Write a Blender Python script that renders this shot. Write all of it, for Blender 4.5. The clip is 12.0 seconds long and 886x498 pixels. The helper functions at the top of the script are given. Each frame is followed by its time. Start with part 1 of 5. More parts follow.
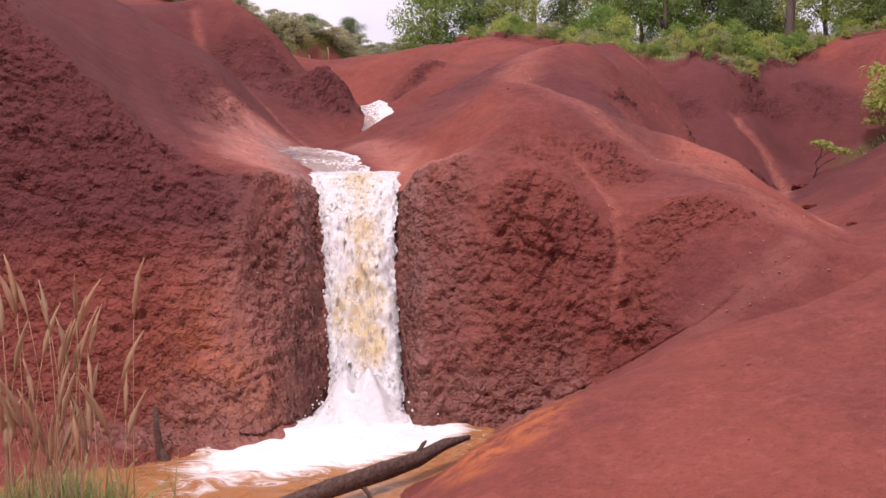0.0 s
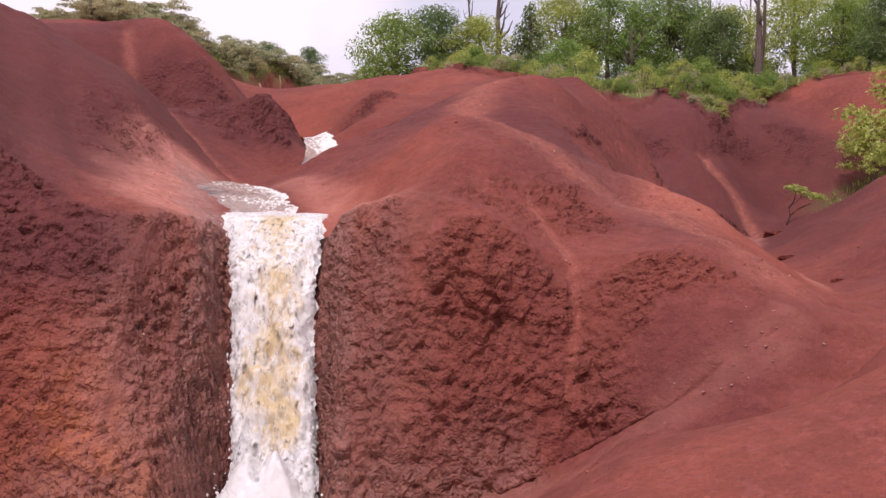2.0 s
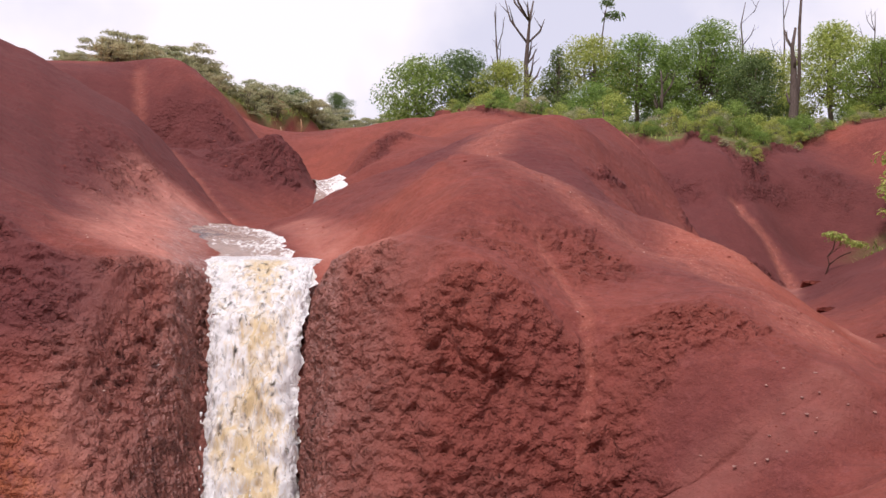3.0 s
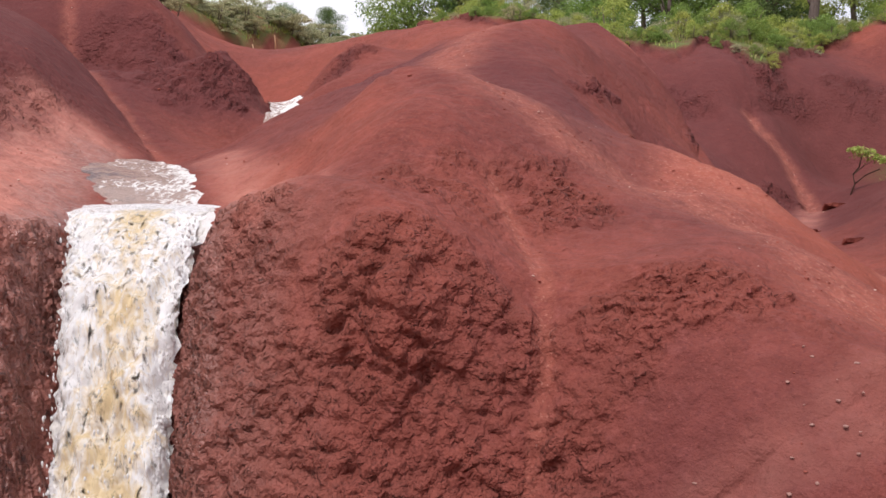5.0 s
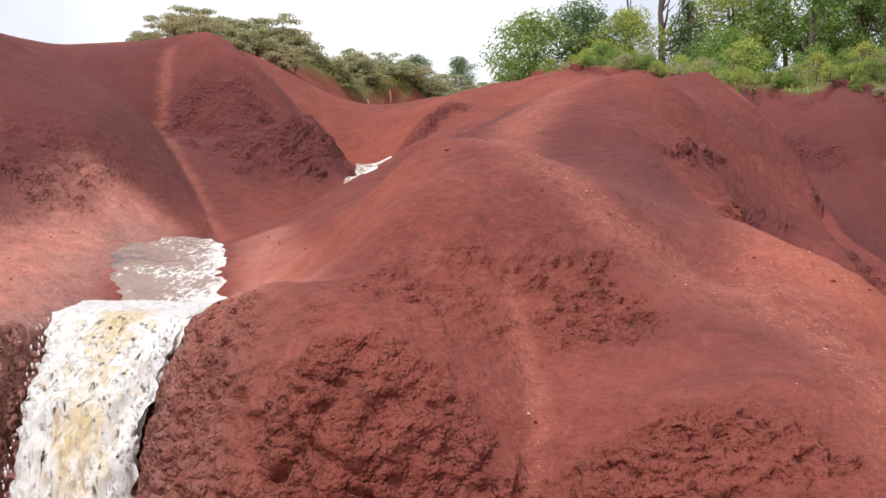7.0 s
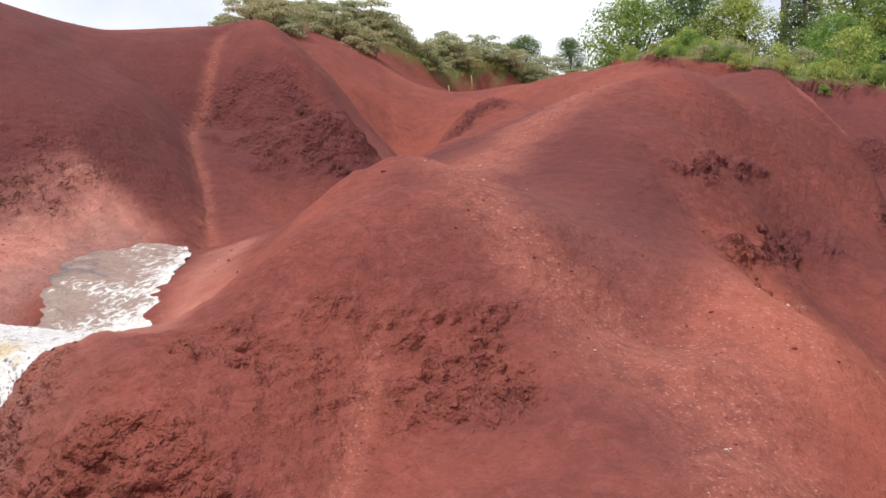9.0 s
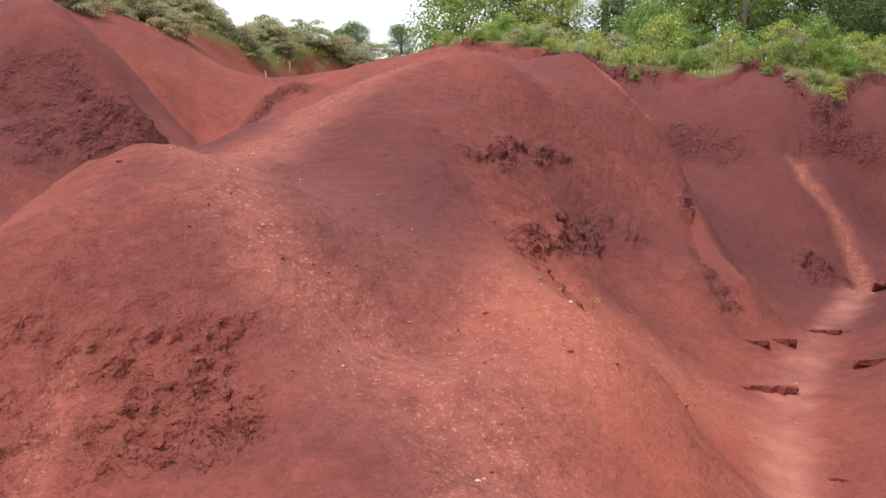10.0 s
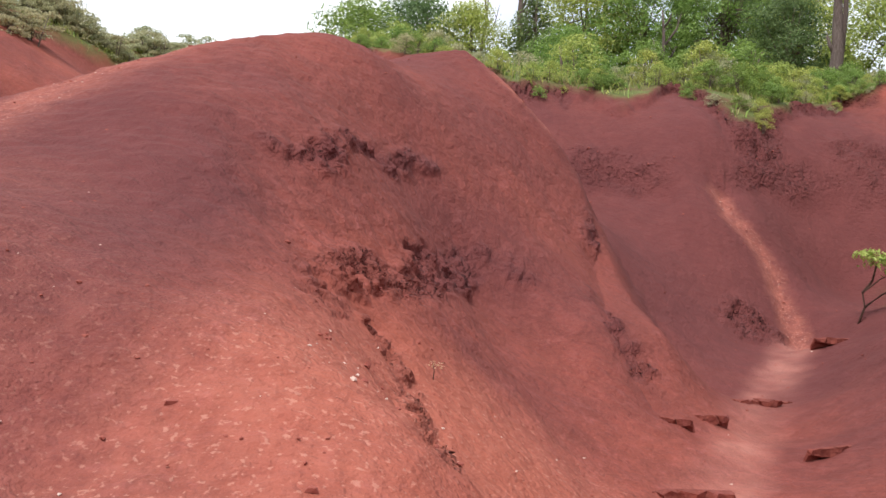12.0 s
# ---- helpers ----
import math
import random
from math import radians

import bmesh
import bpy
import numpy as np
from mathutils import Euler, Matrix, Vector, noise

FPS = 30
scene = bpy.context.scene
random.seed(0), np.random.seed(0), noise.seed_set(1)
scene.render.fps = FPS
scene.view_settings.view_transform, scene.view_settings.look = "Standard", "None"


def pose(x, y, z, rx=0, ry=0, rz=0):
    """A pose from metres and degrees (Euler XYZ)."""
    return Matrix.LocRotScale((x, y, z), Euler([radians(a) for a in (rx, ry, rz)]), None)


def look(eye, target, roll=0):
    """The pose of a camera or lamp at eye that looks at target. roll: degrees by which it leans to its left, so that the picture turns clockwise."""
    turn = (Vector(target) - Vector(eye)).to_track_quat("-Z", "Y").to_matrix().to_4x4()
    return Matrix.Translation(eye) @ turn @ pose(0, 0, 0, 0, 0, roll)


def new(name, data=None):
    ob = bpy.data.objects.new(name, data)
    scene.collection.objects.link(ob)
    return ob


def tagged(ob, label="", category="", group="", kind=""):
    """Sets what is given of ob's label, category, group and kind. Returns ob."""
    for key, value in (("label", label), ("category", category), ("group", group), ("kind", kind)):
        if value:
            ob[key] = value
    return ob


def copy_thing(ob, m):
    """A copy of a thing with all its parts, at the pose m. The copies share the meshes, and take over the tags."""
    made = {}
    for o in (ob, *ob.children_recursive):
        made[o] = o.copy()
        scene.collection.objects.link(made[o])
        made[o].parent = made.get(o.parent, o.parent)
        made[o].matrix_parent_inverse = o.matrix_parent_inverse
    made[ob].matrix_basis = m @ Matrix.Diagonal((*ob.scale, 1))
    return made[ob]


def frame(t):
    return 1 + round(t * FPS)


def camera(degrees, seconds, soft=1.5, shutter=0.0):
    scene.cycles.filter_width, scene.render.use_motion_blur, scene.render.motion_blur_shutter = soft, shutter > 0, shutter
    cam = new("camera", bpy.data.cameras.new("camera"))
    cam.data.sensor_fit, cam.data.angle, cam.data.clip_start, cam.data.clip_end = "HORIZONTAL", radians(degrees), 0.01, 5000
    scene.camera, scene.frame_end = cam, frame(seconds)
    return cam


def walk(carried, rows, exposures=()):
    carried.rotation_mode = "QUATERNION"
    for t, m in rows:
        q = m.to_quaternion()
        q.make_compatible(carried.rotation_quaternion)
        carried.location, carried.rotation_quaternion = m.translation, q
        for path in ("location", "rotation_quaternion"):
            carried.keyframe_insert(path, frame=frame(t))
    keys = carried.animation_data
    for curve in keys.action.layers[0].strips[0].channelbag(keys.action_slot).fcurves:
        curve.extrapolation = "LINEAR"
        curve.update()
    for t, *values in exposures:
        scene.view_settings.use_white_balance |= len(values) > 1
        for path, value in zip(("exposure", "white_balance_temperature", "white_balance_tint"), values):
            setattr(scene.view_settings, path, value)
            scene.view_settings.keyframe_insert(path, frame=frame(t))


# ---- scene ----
cam = camera(50.6, 12.0)
PATH = [
    (0, (1.295, 0.249, 2.145), (1.037, 2.228, 2.01), -0.2),
    (0.5, (1.243, 0.57, 2.152), (1.101, 2.559, 1.993), 1.5),
    (1, (1.247, 0.863, 2.204), (1.049, 2.853, 2.184), 0.0),
    (1.5, (1.369, 1.23, 2.249), (1.1, 3.208, 2.133), 0.4),
    (2, (1.421, 1.628, 2.264), (1.235, 3.619, 2.201), 0.9),
    (2.5, (1.441, 2.014, 2.257), (1.241, 4.004, 2.262), 0.4),
    (2.7, (1.501, 2.154, 2.253), (1.245, 4.138, 2.29), 1.3),
    (4.3, (1.79, 3.783, 2.379), (1.548, 5.767, 2.318), 1.3),
    (4.5, (1.824, 3.922, 2.397), (1.611, 5.908, 2.3), 1.2),
    (5, (1.929, 4.212, 2.442), (1.648, 6.187, 2.304), -0.1),
    (5.5, (2.051, 4.525, 2.502), (1.814, 6.506, 2.361), -0.6),
    (6, (2.265, 4.75, 2.611), (1.751, 6.682, 2.611), 0.8),
    (6.5, (2.409, 5.011, 2.64), (1.782, 6.909, 2.688), 0.8),
    (6.7, (2.452, 5.122, 2.687), (1.859, 7.032, 2.676), -0.3),
    (8.3, (3.157, 5.964, 2.947), (2.528, 7.859, 2.839), -0.6),
    (8.5, (3.223, 6.101, 2.968), (2.507, 7.961, 2.803), -1.6),
    (9, (3.534, 6.365, 3.119), (2.683, 8.172, 3.019), 1.4),
    (9.5, (3.613, 6.77, 3.113), (3.022, 8.675, 2.971), 1.1),
    (10, (3.742, 7.147, 3.141), (3.199, 9.068, 3.023), 0.4),
    (10.5, (3.884, 7.602, 3.004), (3.488, 9.559, 2.892), 1.1),
    (11, (3.929, 8.206, 2.873), (3.605, 10.176, 2.747), 0.6),
    (11.5, (3.917, 8.875, 2.883), (3.55, 10.84, 2.835), 1.8),
    (12, (3.82, 9.469, 2.995), (3.437, 11.432, 2.97), 1.9),
]
walk(cam, [(t, look(eye, target, roll)) for t, eye, target, roll in PATH], exposures=[(0.0, -0.26, 6700, 32), (1.5, -0.28, 6700, 30), (2.5, -0.25, 6650, 24), (5.5, -0.12, 6500, 14), (6.5, -0.02, 6550, 11), (8.5, -0.2, 6550, 9), (9.0, -0.08, 6500, 8), (9.5, 0.04, 6450, 7), (10.5, 0.1, 6500, 12), (12.0, 0.14, 6350, 9)])

# ---- light ----
world = bpy.data.worlds.new("sky")
scene.world = world
world.use_nodes = True
wn, wl = world.node_tree.nodes, world.node_tree.links
wn.clear()
SUN_UP, SUN_TURN = 60, 200
sky = wn.new("ShaderNodeTexSky")
sky.sky_type, sky.sun_disc = "NISHITA", False
sky.sun_elevation, sky.sun_rotation = radians(SUN_UP), radians(SUN_TURN)
coord = wn.new("ShaderNodeTexCoord")
cloud = wn.new("ShaderNodeTexNoise")
cloud.inputs["Scale"].default_value, cloud.inputs["Detail"].default_value = 2.6, 6
ramp = wn.new("ShaderNodeValToRGB")
ramp.color_ramp.elements[0].position, ramp.color_ramp.elements[0].color = 0.40, (7.2, 7.6, 8.8, 1)
ramp.color_ramp.elements[1].position, ramp.color_ramp.elements[1].color = 0.56, (10.5, 10.5, 10.8, 1)
cover = wn.new("ShaderNodeMix")
cover.data_type = "RGBA"
cover.inputs["Factor"].default_value = 0.9
background = wn.new("ShaderNodeBackground")
background.inputs["Strength"].default_value = 0.122
out = wn.new("ShaderNodeOutputWorld")
wl.new(coord.outputs["Generated"], cloud.inputs["Vector"])
wl.new(cloud.outputs["Fac"], ramp.inputs["Fac"])
wl.new(sky.outputs["Color"], cover.inputs["A"])
wl.new(ramp.outputs["Color"], cover.inputs["B"])
wl.new(cover.outputs["Result"], background.inputs["Color"])
wl.new(background.outputs["Background"], out.inputs["Surface"])
sun = new("sun", bpy.data.lights.new("sun", "SUN"))
sun.data.energy, sun.data.angle, sun.data.color = 3.4, radians(6), (1.0, 0.97, 0.94)
sun.rotation_euler = (radians(90 - SUN_UP), 0, radians(180 - SUN_TURN))


# ---- materials ----
class Nodes:
    """Short hand for a node material."""

    def __init__(self, name):
        self.m = bpy.data.materials.new(name)
        self.m.use_nodes = True
        self.t = self.m.node_tree
        self.t.nodes.clear()
        self.out = self.t.nodes.new("ShaderNodeOutputMaterial")
        self.b = self.t.nodes.new("ShaderNodeBsdfPrincipled")
        self.t.links.new(self.b.outputs[0], self.out.inputs[0])

    def add(self, kind, **inputs):
        n = self.t.nodes.new("ShaderNode" + kind)
        for k, v in inputs.items():
            self.put(v, n.inputs[k.replace("_", " ")])
        return n

    def put(self, v, socket):
        if isinstance(v, bpy.types.NodeSocket):
            self.t.links.new(v, socket)
        else:
            socket.default_value = v

    def place(self, scale=(1, 1, 1)):
        c = self.add("TexCoord")
        return self.add("Mapping", Vector=c.outputs["Object"], Scale=scale).outputs[0]

    def noise(self, scale, detail=4.0, rough=0.55, at=None, kind="Fac", twist=0.0):
        return self.add("TexNoise", Vector=at or self.place(), Scale=scale, Detail=detail, Roughness=rough, Distortion=twist).outputs[kind]

    def ramp(self, fac, stops):
        n = self.add("ValToRGB", Fac=fac)
        e = n.color_ramp.elements
        while len(e) < len(stops):
            e.new(0.5)
        for el, (p, c) in zip(e, stops):
            el.position, el.color = p, (*c, 1) if isinstance(c, tuple) else (c, c, c, 1)
        return n.outputs[0]

    def mix(self, fac, a, b, blend="MIX"):
        n = self.add("Mix")
        n.data_type, n.blend_type = "RGBA", blend
        for s, v in ((n.inputs["Factor"], fac), (n.inputs["A"], a), (n.inputs["B"], b)):
            self.put((*v, 1) if isinstance(v, tuple) and len(v) == 3 else v, s)
        return n.outputs["Result"]

    def calc(self, op, a, b=0.0):
        n = self.add("Math")
        n.operation = op
        self.put(a, n.inputs[0]), self.put(b, n.inputs[1])
        return n.outputs[0]

    def attr(self, name):
        n = self.add("Attribute")
        n.attribute_name = name
        return n.outputs["Fac"]

    def bump(self, height, strength, distance, normal=None):
        n = self.add("Bump", Height=height, Strength=strength, Distance=distance)
        if normal:
            self.put(normal, n.inputs["Normal"])
        return n.outputs[0]

    def base(self, color, rough=0.8, normal=None, spec=0.3, metal=0.0):
        self.put((*color, 1) if isinstance(color, tuple) and len(color) == 3 else color, self.b.inputs["Base Color"])
        self.put(rough, self.b.inputs["Roughness"]), self.put(spec, self.b.inputs["Specular IOR Level"])
        self.put(metal, self.b.inputs["Metallic"])
        if normal:
            self.put(normal, self.b.inputs["Normal"])
        return self.m


def soil_material():
    n = Nodes("red_soil")
    broad, mid, fine = n.noise(0.7, 3), n.noise(4.5, 6, 0.68, twist=0.5), n.noise(30, 6, 0.7)
    c = n.mix(n.ramp(broad, [(0.35, 0.0), (0.68, 1.0)]), (0.155, 0.040, 0.030), (0.214, 0.055, 0.037))
    c = n.mix(n.calc("MULTIPLY", n.ramp(mid, [(0.42, 0.0), (0.72, 1.0)]), 0.6), c, (0.298, 0.076, 0.057))
    c = n.mix(n.calc("MULTIPLY", n.ramp(fine, [(0.34, 1.0), (0.52, 0.0)]), 0.5), c, (0.103, 0.024, 0.022))
    c = n.mix(n.calc("MULTIPLY", n.ramp(n.noise(11, 6, 0.75, twist=0.6), [(0.52, 0.0), (0.7, 1.0)]), 0.45), c, (0.330, 0.106, 0.095))
    c = n.mix(n.calc("MULTIPLY", n.ramp(n.noise(75, 3, 0.6), [(0.58, 0.0), (0.7, 1.0)]), 0.4), c, (0.365, 0.117, 0.088))
    # orange and dusky soil, with some shade coloured in
    tone_shade = n.attr("tone_shade")
    c = n.mix(n.calc("MULTIPLY", n.calc("MAXIMUM", tone_shade, 0.0), 0.75), c, n.mix(mid, (0.266, 0.066, 0.040), (0.351, 0.097, 0.057)))
    c = n.mix(n.calc("MULTIPLY", n.calc("MAXIMUM", n.calc("MULTIPLY", tone_shade, -1.0), 0.0), 0.82), c, n.mix(mid, (0.078, 0.022, 0.023), (0.133, 0.039, 0.038)))
    crumb = n.attr("crumbly")
    c = n.mix(n.calc("MULTIPLY", n.calc("MULTIPLY", crumb, 0.55), n.calc("ADD", 1.0, n.calc("MINIMUM", tone_shade, 0.0))), c, n.mix(mid, (0.140, 0.038, 0.027), (0.262, 0.073, 0.050)))
    pale = n.calc("MULTIPLY", n.attr("pale"), n.ramp(n.noise(8, 6, 0.72, twist=0.5), [(0.34, 0.25), (0.58, 1.0)]))
    c = n.mix(n.calc("MULTIPLY", pale, 0.78), c, n.mix(n.noise(14, 5, 0.7), (0.399, 0.103, 0.061), (0.497, 0.196, 0.142)))
    flakes = n.calc("MULTIPLY", n.ramp(n.noise(48, 2, 0.5), [(0.60, 0.0), (0.68, 1.0)]), n.attr("pale"))
    c = n.mix(n.calc("MULTIPLY", flakes, 0.6), c, (0.621, 0.334, 0.250))
    wash = n.attr("washed")
    c = n.mix(n.calc("MULTIPLY", wash, n.ramp(n.noise(5, 4), [(0.25, 0.45), (0.65, 1.0)])), c, n.mix(n.noise(7, 4), (0.556, 0.183, 0.135), (0.621, 0.315, 0.246)))
    ochre = n.calc("MULTIPLY", n.attr("ochre"), n.ramp(n.noise(6, 5, 0.7), [(0.42, 0.0), (0.6, 1.0)]))
    c = n.mix(n.calc("MULTIPLY", ochre, 0.7), c, (0.550, 0.168, 0.049))
    wet = n.attr("wet")
    c = n.mix(n.calc("MULTIPLY", wet, 0.6), c, n.mix(n.ramp(n.noise(9, 5, 0.7), [(0.35, 0.0), (0.7, 1.0)]), (0.120, 0.042, 0.028), (0.310, 0.120, 0.086)))
    turf = n.calc("MULTIPLY", n.attr("turf"), n.ramp(n.noise(2.2, 5, 0.7), [(0.35, 0.25), (0.55, 1.0)]))
    c = n.mix(turf, c, n.mix(n.noise(5, 5, 0.7), (0.045, 0.075, 0.016), (0.17, 0.18, 0.06)))
    rough = n.calc("SUBTRACT", 0.93, n.calc("MULTIPLY", n.calc("MULTIPLY", wet, n.ramp(n.noise(16, 5, 0.7), [(0.40, 0.35), (0.6, 1.0)])), 0.72))
    grit = n.calc("MULTIPLY", n.add("TexVoronoi", Vector=n.place(), Scale=46.0).outputs["Distance"], -0.12)
    relief = n.calc("ADD", n.calc("ADD", grit, n.calc("MULTIPLY", n.noise(26, 3, 0.55), n.calc("ADD", 0.9, n.calc("MULTIPLY", crumb, 0.7)))), n.calc("MULTIPLY", n.noise(90, 2, 0.5), 0.4))
    clumps = n.calc("MULTIPLY", n.noise(14, 3, 0.5), n.calc("ADD", 0.35, n.calc("MULTIPLY", crumb, 1.0)))
    clod = n.calc("ADD", n.add("TexVoronoi", Vector=n.place(), Scale=17.0).outputs["Distance"], n.calc("MULTIPLY", n.add("TexVoronoi", Vector=n.place(), Scale=38.0).outputs["Distance"], 0.5))
    clumps = n.calc("SUBTRACT", clumps, n.calc("MULTIPLY", n.calc("MULTIPLY", clod, crumb), 0.5))
    nm = n.bump(clumps, 1.0, 0.055)
    nm = n.bump(relief, 0.6, 0.026, nm)
    return n.base(c, rough, nm, n.calc("ADD", 0.22, n.calc("MULTIPLY", wet, 0.45)))


def water_material(name, white, tan, stretch, gap=0.0, rough=0.22, flat=False):
    """Running water, white where it breaks and tan where the sheet is thin."""
    n = Nodes(name)
    at = n.place(stretch)
    v = n.noise(9, 7, 0.72, at, twist=0.8)
    if flat:
        c = n.mix(v, white, tan)
    else:
        f = n.ramp(n.calc("ADD", n.attr("foam"), n.calc("MULTIPLY", n.calc("SUBTRACT", v, 0.5), 1.7)), [(0.22, 0.0), (0.62, 1.0)])
        c = n.mix(f, tan, white)
        dark = n.ramp(n.noise(15, 6, 0.72, at, twist=0.6), [(0.35, 1.0), (0.45, 0.0)])
        c = n.mix(n.calc("MULTIPLY", dark, 0.6), c, (0.30, 0.19, 0.10))
    nm = n.bump(n.noise(20, 7, 0.75, at, twist=0.4), 0.75, 0.05)
    m = n.base(c, rough, nm, 0.5)
    if gap:
        hole = n.add("BsdfTransparent")
        mixer = n.add("MixShader", Fac=n.ramp(n.noise(12, 6, 0.72, at, twist=0.3), [(gap - 0.03, 1.0), (gap + 0.03, 0.0)]))
        n.t.links.new(n.b.outputs[0], mixer.inputs[1]), n.t.links.new(hole.outputs[0], mixer.inputs[2])
        n.t.links.new(mixer.outputs[0], n.out.inputs[0])
    return m


def pool_material():
    n = Nodes("muddy_pool_water")
    foam = n.attr("foam")
    streak = n.noise(2.6, 7, 0.68, n.place((1.0, 1.6, 1)), twist=1.6)
    f = n.ramp(n.calc("ADD", foam, n.calc("SUBTRACT", streak, 0.5)), [(0.38, 0.0), (0.62, 1.0)])
    c = n.mix(f, n.mix(n.noise(3, 4), (0.33, 0.135, 0.045), (0.44, 0.205, 0.085)), (0.86, 0.83, 0.80))
    nm = n.bump(n.noise(11, 5, 0.6), 0.5, 0.05)
    return n.base(c, n.calc("ADD", 0.12, n.calc("MULTIPLY", f, 0.4)), nm, 0.5)


def thin_water_material():
    """Silty water a hand deep, its ripples white with foam and painted sparkle; grey wet rock shows where it is
    thinnest.
    """
    n = Nodes("thin_running_water")
    foam = n.attr("foam")
    at = n.place((1.5, 0.8, 1))
    c = n.mix(n.noise(5, 6, 0.7), (0.36, 0.235, 0.190), (0.56, 0.42, 0.36))
    c = n.mix(n.ramp(n.calc("ADD", foam, n.calc("MULTIPLY", n.calc("SUBTRACT", n.noise(6, 5, 0.7), 0.5), 0.8)), [(0.05, 1.0), (0.22, 0.0)]), c, n.mix(n.noise(16, 6, 0.7), (0.16, 0.125, 0.125), (0.34, 0.29, 0.285)))
    f = n.ramp(n.calc("ADD", n.calc("MULTIPLY", foam, 0.75), n.calc("MULTIPLY", n.calc("SUBTRACT", n.noise(13, 7, 0.75, at, twist=0.9), 0.5), 1.5)), [(0.34, 0.0), (0.50, 1.0)])
    c = n.mix(f, c, (0.93, 0.91, 0.88))
    nm = n.bump(n.noise(22, 6, 0.7, at), 0.9, 0.06)
    return n.base(c, n.calc("ADD", 0.15, n.calc("MULTIPLY", f, 0.35)), nm, 0.5)


def leaf_material(name, dark, light):
    n = Nodes(name)
    island = n.add("NewGeometry").outputs["Random Per Island"]
    per = n.add("ObjectInfo").outputs["Random"]
    c = n.mix(island, dark, light)
    c = n.mix(n.calc("MULTIPLY", per, 0.45), c, n.mix(island, (dark[0] * 1.5, dark[1] * 1.05, dark[2]), (light[0] * 1.25, light[1] * 0.95, light[2] * 0.9)))
    m = n.base(c, 0.5, None, 0.35)
    glow = n.add("BsdfTranslucent", Color=c)
    mixer = n.add("MixShader", Fac=0.48)
    n.t.links.new(n.b.outputs[0], mixer.inputs[1]), n.t.links.new(glow.outputs[0], mixer.inputs[2])
    n.t.links.new(mixer.outputs[0], n.out.inputs[0])
    return m


def bark_material(name, a, b, stretch=(9, 9, 1.6)):
    n = Nodes(name)
    v = n.noise(4, 6, 0.7, n.place(stretch))
    return n.base(n.mix(n.ramp(v, [(0.3, 0.0), (0.7, 1.0)]), a, b), 0.9, n.bump(v, 0.8, 0.03), 0.2)


def plain_material(name, a, b, scale=12, rough=0.85):
    n = Nodes(name)
    v = n.noise(scale, 5, 0.65)
    return n.base(n.mix(v, a, b), rough, n.bump(v, 0.5, 0.02), 0.25)


SOIL = soil_material()
CLOD = plain_material("red_soil_clod", (0.150, 0.040, 0.034), (0.265, 0.070, 0.056), 30, 0.95)
PEBBLE = plain_material("pale_pebble", (0.42, 0.26, 0.20), (0.66, 0.52, 0.45), 20, 0.8)
CRUST = plain_material("red_soil_crust", (0.20, 0.052, 0.040), (0.31, 0.088, 0.062), 18, 0.92)
FALLING = water_material("falling_water", (0.92, 0.91, 0.90), (0.76, 0.60, 0.36), (1.6, 1.6, 0.55), gap=0.40)
FALLING_BACK = water_material("falling_water_sheet", (0.86, 0.83, 0.78), (0.62, 0.47, 0.25), (1.7, 1.7, 0.5), gap=0.24)
SPRAY = water_material("white_spray", (0.93, 0.92, 0.92), (0.82, 0.80, 0.78), (1, 1, 1), rough=0.4, flat=True)
POOL = pool_material()
THIN = thin_water_material()
LEAF = leaf_material("broad_green_leaf", (0.097, 0.177, 0.035), (0.322, 0.473, 0.12))
LEAF_DARK = leaf_material("dark_green_leaf", (0.074, 0.127, 0.044), (0.21, 0.308, 0.116))
LEAF_PALE = leaf_material("yellow_green_leaf", (0.203, 0.275, 0.053), (0.527, 0.604, 0.173))
LEAF_GREY = leaf_material("grey_green_leaf", (0.227, 0.26, 0.136), (0.551, 0.553, 0.334))
STRAW = leaf_material("dry_straw_grass", (0.42, 0.29, 0.17), (0.70, 0.53, 0.36))
GRASS = leaf_material("green_grass_blade", (0.194, 0.233, 0.075), (0.432, 0.45, 0.183))
BARK = bark_material("grey_brown_bark", (0.085, 0.060, 0.045), (0.235, 0.185, 0.150))
DEADWOOD = bark_material("weathered_dead_wood", (0.060, 0.042, 0.036), (0.175, 0.135, 0.115))
LOGWOOD = bark_material("dark_wet_log_wood", (0.040, 0.024, 0.020), (0.190, 0.110, 0.085), (12, 3, 12))
ROOT = bark_material("dark_root_wood", (0.050, 0.026, 0.020), (0.120, 0.065, 0.048))
# ---- land: crest and valley lines ----
# crests, spurs and beds above the fall (x, y, z)
LEFT_EDGE = [(-6.5, 8.4, 5.67), (-5, 8.4, 4.61), (-3.7, 8.4, 3.74), (-3, 8.5, 2.99), (-2.3, 8.6, 2.41), (-1.7, 9, 2.34), (-1.9, 9.9, 2.38)]
LEFT_SLOPE = [(-2.5, 10.5, 2.60), (-3.5, 10.2, 3.15), (-4.4, 10.5, 3.99), (-5.6, 11.5, 4.66), (-3.5, 12.3, 3.32), (-3.8, 13, 3.81), (-4.5, 15.2, 4.19), (-5.8, 14.5, 5.08)]
LEFT_CREST = [(-9.5, 13, 6.16), (-9, 16, 6.09), (-8.2, 19, 5.88), (-7.8, 20.6, 6.21), (-12, 18, 6.33)]
LEFT_CREASE = [(-5.9, 18.6, 5.84), (-5.3, 17, 4.39), (-4.2, 16, 3.95), (-3, 15, 3.20)]
LEFT_SPUR = [(-5.3, 20, 5.24), (-4.6, 18, 5.25), (-3.7, 17.3, 3.97), (-2.9, 16.9, 4.23)]
